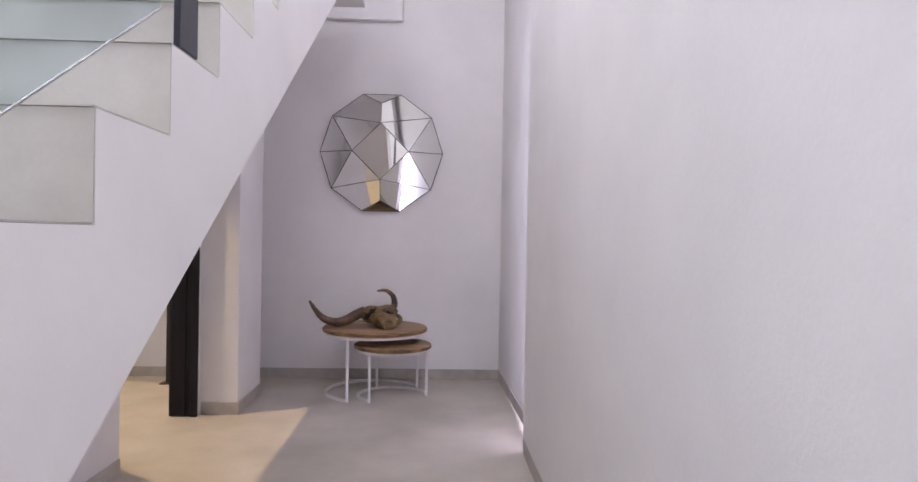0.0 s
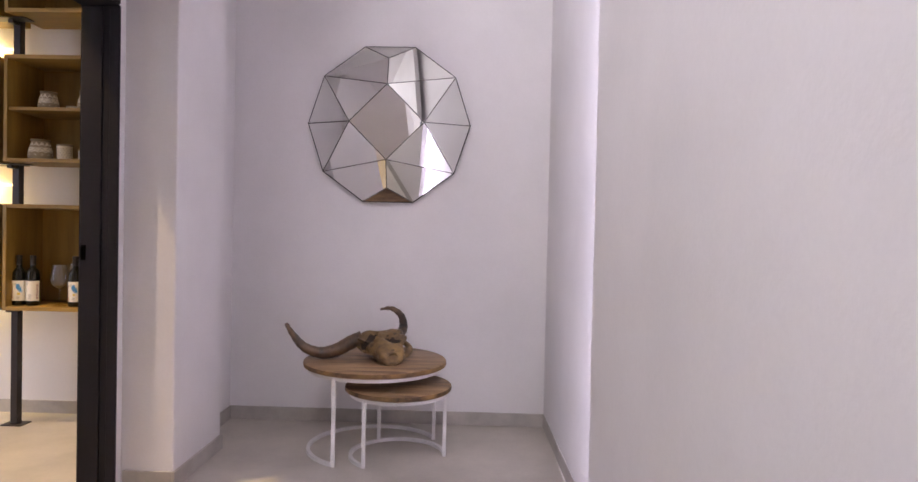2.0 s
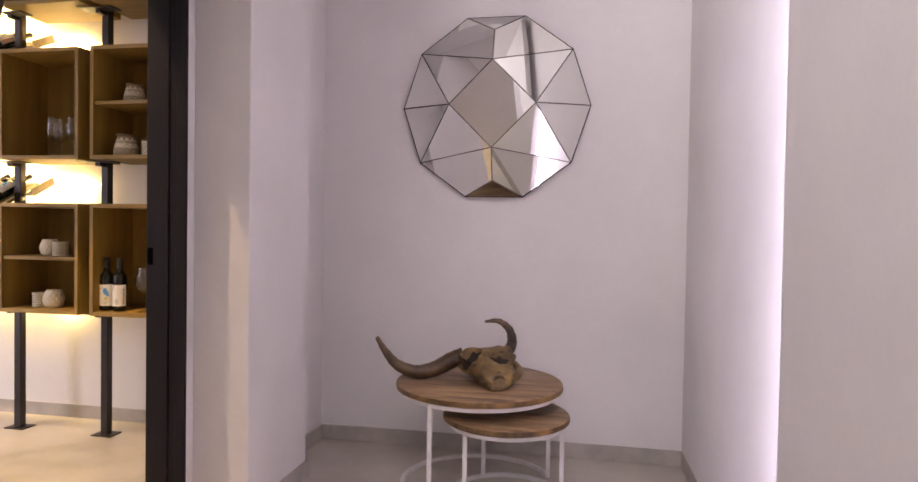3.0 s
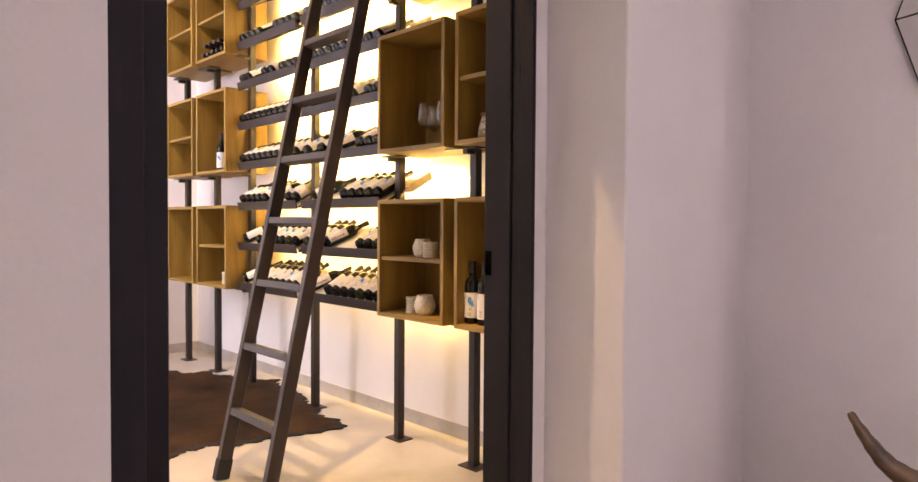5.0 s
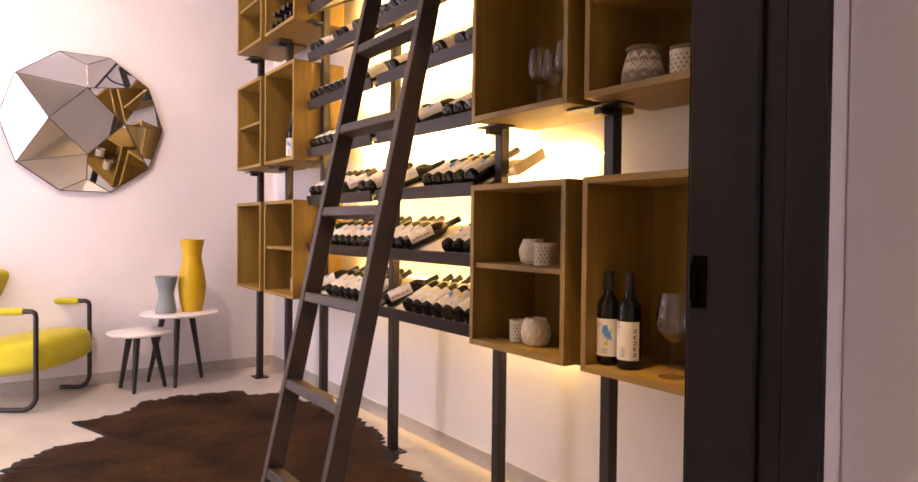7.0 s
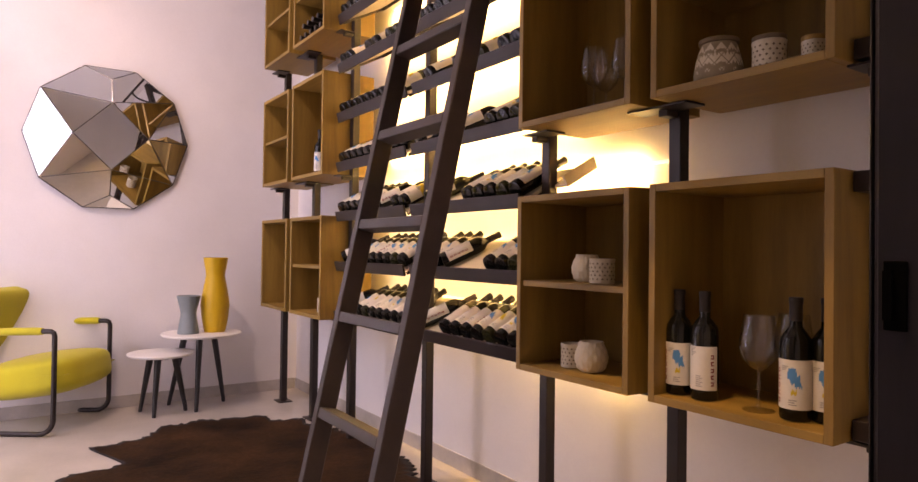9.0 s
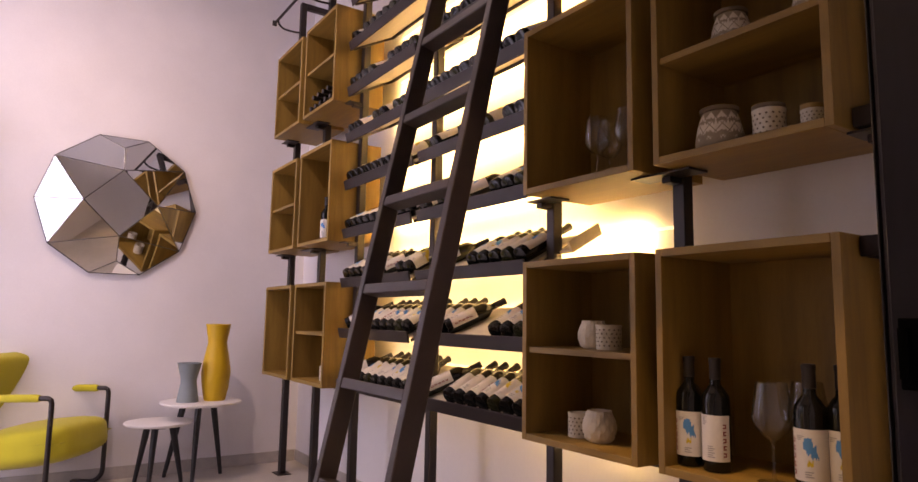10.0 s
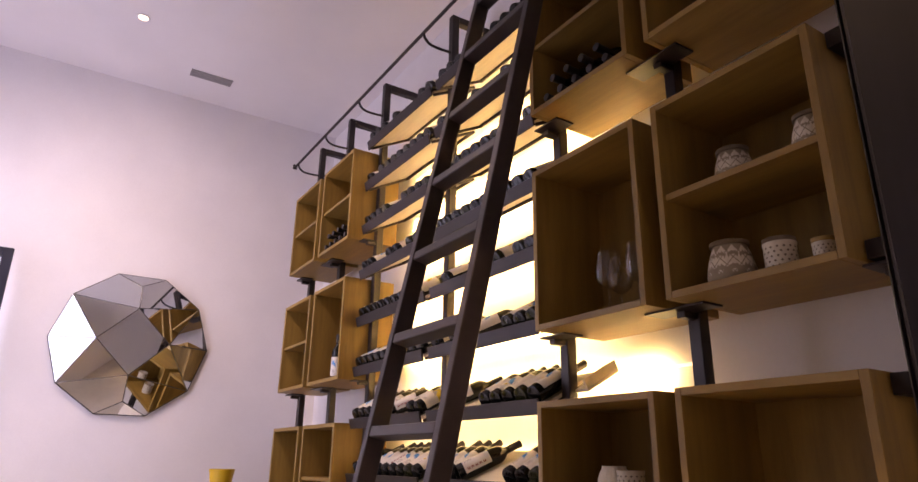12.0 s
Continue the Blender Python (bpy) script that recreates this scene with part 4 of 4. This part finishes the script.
vase("tall bright yellow hourglass vase on the taller table", -6.53, 5.415, 0.5455,
     [(0.072, 0.0), (0.080, 0.03), (0.092, 0.10), (0.099, 0.17), (0.101, 0.195), (0.098, 0.23), (0.085, 0.31), (0.070, 0.385), (0.066, 0.41), (0.069, 0.44), (0.078, 0.49), (0.086, 0.540)], VASE_YELLOW)
vase("short blue-grey hourglass vase on the taller table", -6.50, 5.225, 0.5455,
     [(0.073, 0.0), (0.072, 0.02), (0.060, 0.09), (0.053, 0.135), (0.053, 0.15), (0.060, 0.185), (0.074, 0.24), (0.081, 0.268)], VASE_GREY)


# ---- cowhide ----
def hide():
    t = thing("cowhide_rug", "dark brown cowhide rug with an uneven edge on the floor", "rug", pose(-4.86, 5.02, 0.0))
    keys = [(0, 0.80), (18, 0.98), (38, 1.26), (50, 1.05), (66, 0.98), (88, 0.99), (100, 1.01), (106, 1.11), (114, 1.05), (135, 1.12), (141, 1.24), (147, 1.20), (153, 1.34), (164, 1.30), (178, 1.26), (192, 1.03), (205, 1.05), (210, 0.67), (218, 0.66), (228, 0.78), (255, 0.86),
            (285, 0.95), (310, 1.12), (322, 1.20), (338, 0.90)]
    n = 520
    bm = bmesh.new()
    out = []
    for i in range(n):
        a = 360 * i / n
        for (a0, r0), (a1, r1) in zip(keys, keys[1:] + [(360, keys[0][1])]):
            if a0 <= a < a1:
                f = (a - a0) / (a1 - a0)
                f = f * f * (3 - 2 * f)
                r = r0 + (r1 - r0) * f
        c, s = math.cos(radians(a)), math.sin(radians(a))
        r *= 1 + 0.022 * noise.noise((9 * c, 9 * s, 0.3)) + 0.05 * noise.noise((24 * c, 24 * s, 1.7)) + 0.03 * noise.noise((60 * c, 60 * s, 4.1))
        out.append((r * c, r * s))
    layers = [(1.0, 0.0008), (1.004, 0.006), (0.99, 0.009), (0.955, 0.010), (0.75, 0.010), (0.5, 0.010), (0.25, 0.010)]
    rings = []
    for k, z in layers:
        rings.append([bm.verts.new((x * k, y * k, z + (0.004 * (noise.noise((x * k * 3, y * k * 3, 0)) + 0.5) if k < 0.97 else 0))) for x, y in out])
    for j, (a, b) in enumerate(zip(rings, rings[1:])):
        for i in range(n):
            f = bm.faces.new((a[i], a[(i + 1) % n], b[(i + 1) % n], b[i]))
            f.material_index = 1 if j < 3 else 0
    bm.faces.new(rings[-1])
    part("pelt", finish("pelt", bm, [HIDE, HIDE_EDGE], smooth=True), None, t)


hide()


# ---- glasses, candle jars and bottles in the cubbies ----
GL = finish("wine_glass", lathe([(0, 0.0), (0.036, 0.0), (0.037, 0.0015), (0.020, 0.004), (0.006, 0.008), (0.004, 0.02), (0.0038, 0.085), (0.006, 0.094), (0.022, 0.104), (0.038, 0.122), (0.045, 0.145), (0.044, 0.165), (0.037, 0.205), (0.034, 0.225),
                                 (0.033, 0.225), (0.036, 0.205), (0.043, 0.165), (0.044, 0.145), (0.037, 0.123), (0.021, 0.106), (0.0, 0.098)], 28), GLASS, smooth=True)


def glass(x, y, z, k=1.0):
    t = thing("wine_glass", "clear stemmed wine glass standing in an oak cubby", "wine glass", pose(x, y, z), group="wine glasses")
    part("glass_bowl", GL, None, t, m=Matrix.Scale(k, 4)).visible_shadow = False


def jar(x, y, z, R, H, kind, lid):
    label = {"lattice": "cream ceramic jar with a lattice pattern", "plain": "ribbed cream ceramic tealight cup", "lobed": "rounded cream ceramic tealight holder with carved petals"}[kind]
    t = thing("ceramic_jar", label, "jar", pose(x, y, z), group="ceramic jars")
    if kind == "plain":
        pr = [(0, 0), (R * 0.96, 0), (R, 0.006), (R, H * 0.9), (R * 1.03, H * 0.93), (R * 1.03, H), (R * 0.93, H), (R * 0.92, H * 0.3), (0, H * 0.3)]
    else:
        pr = [(0, 0), (R * 0.62, 0), (R * 0.86, H * 0.12), (R, H * 0.4), (R * 0.97, H * 0.62), (R * 0.8, H * 0.86), (R * 0.72, H * 0.93), (R * 0.72, H), (R * 0.66, H), (R * 0.7, H * 0.8), (R * 0.9, H * 0.4), (0, H * 0.2)]
        if kind == "lattice":
            pr = [(0, 0), (R * 0.93, 0), (R, H * 0.08), (R * 0.99, H * 0.3), (R * 0.86, H * 0.7), (R * 0.72, H * 0.95), (R * 0.70, H), (R * 0.64, H), (R * 0.8, H * 0.5), (0, H * 0.2)]
    if kind == "lobed":   # finer rings, to carry the carving
        fine = [pr[0]]
        for (r0, h0), (r1, h1) in zip(pr[:7], pr[1:7]):
            fine += [(r0 + (r1 - r0) * q / 4, h0 + (h1 - h0) * q / 4) for q in range(1, 5)]
        pr = fine + pr[7:]
    bm = lathe(pr, 80 if kind == "lobed" else 36)
    if kind == "lobed":
        for v in bm.verts:
            a = math.atan2(v.co.y, v.co.x)
            k = 1 + 0.055 * abs(math.sin(5.5 * a + v.co.z * 75)) - 0.05 * abs(math.sin(5.5 * a - v.co.z * 75)) + 0.02 * math.sin(22 * a)
            v.co.x *= k
            v.co.y *= k
    part("body", bm, CERAMIC_LINE if kind == "lattice" else CERAMIC, t, smooth=True)

    def rad(h):
        for (r0, h0), (r1, h1) in zip(pr[1:], pr[2:]):
            if h0 <= h <= h1 and h1 > h0:
                return r0 + (r1 - r0) * (h - h0) / (h1 - h0)
        return R

    rel = bmesh.new()
    rows, cols = (4, 11) if kind == "lattice" else ((5, 16) if kind == "plain" else (0, 0))
    for i in range(rows):
        for j in range(cols):
            h = H * (0.10 + 0.78 * (i + 0.5) / rows)
            a = 2 * math.pi * (j + 0.5 * (i % 2)) / cols
            dh, da = (H * 0.78 / rows * 0.92, math.pi / cols * 0.88) if kind == "lattice" else (H * 0.78 / rows * 0.28, math.pi / cols * 0.45)
            q = [(a, h - dh), (a + da, h), (a, h + dh), (a - da, h)]
            rel.faces.new([rel.verts.new(((rad(hh) + 0.0007) * math.cos(aa), (rad(hh) + 0.0007) * math.sin(aa), hh)) for aa, hh in q])
    if rows:
        part("relief", rel, CERAMIC_DARK if kind == "plain" else CERAMIC, t, "rows of small diamonds")
    else:
        rel.free()
    if lid:
        part("rim", lathe([(R * 0.70, H), (R * (1.02 if kind == "plain" else 0.80), H + 0.001), (R * (1.02 if kind == "plain" else 0.80), H + 0.012), (R * 0.6, H + 0.014), (0, H + 0.014)], 28), CERAMIC_DARK if lid == 2 else OAK, t, "dark rim", smooth=True)


K = 0.0225


def bx(c, r, u, v, shelf=0.0):
    """A place inside a cubby: u across, v deep, on its floor or on its shelf."""
    z = ROWS_Z[r] + (BOX_H * shelf + 0.0105 if shelf else K)
    return CUBE_X[c] + u, BOX_Y0 + v, z


UP = "dark wine bottle with pale label standing in an oak cubby"
for u, v, turn, st in ((0.048, 0.080, 22, 0), (0.132, 0.080, 8, 5), (0.390, 0.080, 14, 0), (0.448, 0.12, 10, 0)):
    x, y, z = bx(3, 0, u, v)
    bottle(st, pose(x, y, z + 0.0005, 0, 0, turn), UP, "upright bottles")
x, y, z = bx(1, 1, 0.20, 0.12)
bottle(1, pose(x, y, z + 0.0005, 0, 0, 30), UP, "upright bottles")
for c, r, u, v, k in ((3, 0, 0.290, 0.085, 1.1), (3, 0, 0.320, 0.20, 1.1), (2, 1, 0.270, 0.11, 1.0), (2, 1, 0.240, 0.20, 1.0), (2, 1, 0.40, 0.12, 1.0), (0, 0, 0.29, 0.12, 1.0)):
    x, y, z = bx(c, r, u, v)
    glass(x, y, z + 0.0005, k)
JARS = ((2, 0, 0.270, 0.11, 0, 0.055, 0.102, "lobed", 0), (2, 0, 0.165, 0.12, 0, 0.038, 0.082, "plain", 0), (2, 0, 0.445, 0.14, 0, 0.045, 0.09, "lobed", 0),
        (2, 0, 0.215, 0.14, 0.5, 0.052, 0.095, "lobed", 0), (2, 0, 0.315, 0.11, 0.5, 0.042, 0.082, "plain", 0),
        (3, 1, 0.17, 0.08, 0, 0.066, 0.105, "lattice", 2), (3, 1, 0.31, 0.09, 0, 0.041, 0.080, "plain", 2), (3, 1, 0.42, 0.10, 0, 0.028, 0.055, "plain", 1),
        (3, 1, 0.19, 0.12, 0.5, 0.058, 0.095, "lattice", 2), (3, 1, 0.43, 0.12, 0.5, 0.056, 0.10, "lattice", 2), (3, 1, 0.31, 0.17, 0.5, 0.038, 0.03, "plain", 0),
        (1, 0, 0.30, 0.12, 0, 0.042, 0.09, "plain", 0), (1, 0, 0.44, 0.12, 0.5, 0.040, 0.085, "plain", 0))
for c, r, u, v, sh, R, H, kind, lid in JARS:
    x, y, z = bx(c, r, u, v, sh)
    jar(x, y, z + 0.0006, R, H, kind, lid)
# bottles lying stacked in the upper cubbies, necks to the front
for c in (1, 2):
    for row in range(2):
        for i in range(5 - row):
            x = CUBE_X[c] + 0.075 + 0.082 * i + 0.041 * row
            z = ROWS_Z[2] + K + 0.0385 + 0.068 * row
            bottle((i + row) % 2, Matrix.Translation((x, BOX_Y0 + 0.322, z)) @ pose(0, 0, 0, 90, 0, 0) @ pose(0, 0, 0, 0, 0, 90), "dark wine bottle lying neck outwards in an oak cubby", "stacked bottles")


# ---- ceiling fittings ----
for sx, sy in SPOTS:
    t = thing("ceiling_spot", "small round recessed ceiling spotlight", "ceiling light", pose(sx, sy, Z_C), group="recessed ceiling spots")
    part("trim_ring", lathe([(0.030, -0.001), (0.044, -0.001), (0.045, -0.004), (0.040, -0.007), (0.030, -0.005), (0.030, -0.001)], 28), WHITE_METAL, t, smooth=True)
    part("lens", lathe([(0, -0.003), (0.029, -0.003), (0.029, -0.001), (0, -0.001)], 24), GLOW, t)
vent = thing("ceiling_vent", "slim grey slotted air vent in the ceiling", "air vent", pose(-6.41, 4.935, Z_C))
part("frame", box(-0.05, 0.05, -0.155, -0.147, -0.008, -0.001), VENT_GREY, vent)
part("frame", box(-0.05, 0.05, 0.147, 0.155, -0.008, -0.001), VENT_GREY, vent)
for i in range(7):
    part("slat", box(-0.050 + 0.0145 * i, -0.050 + 0.0145 * i + 0.011, -0.1465, 0.1465, -0.007, -0.002), VENT_GREY, vent)
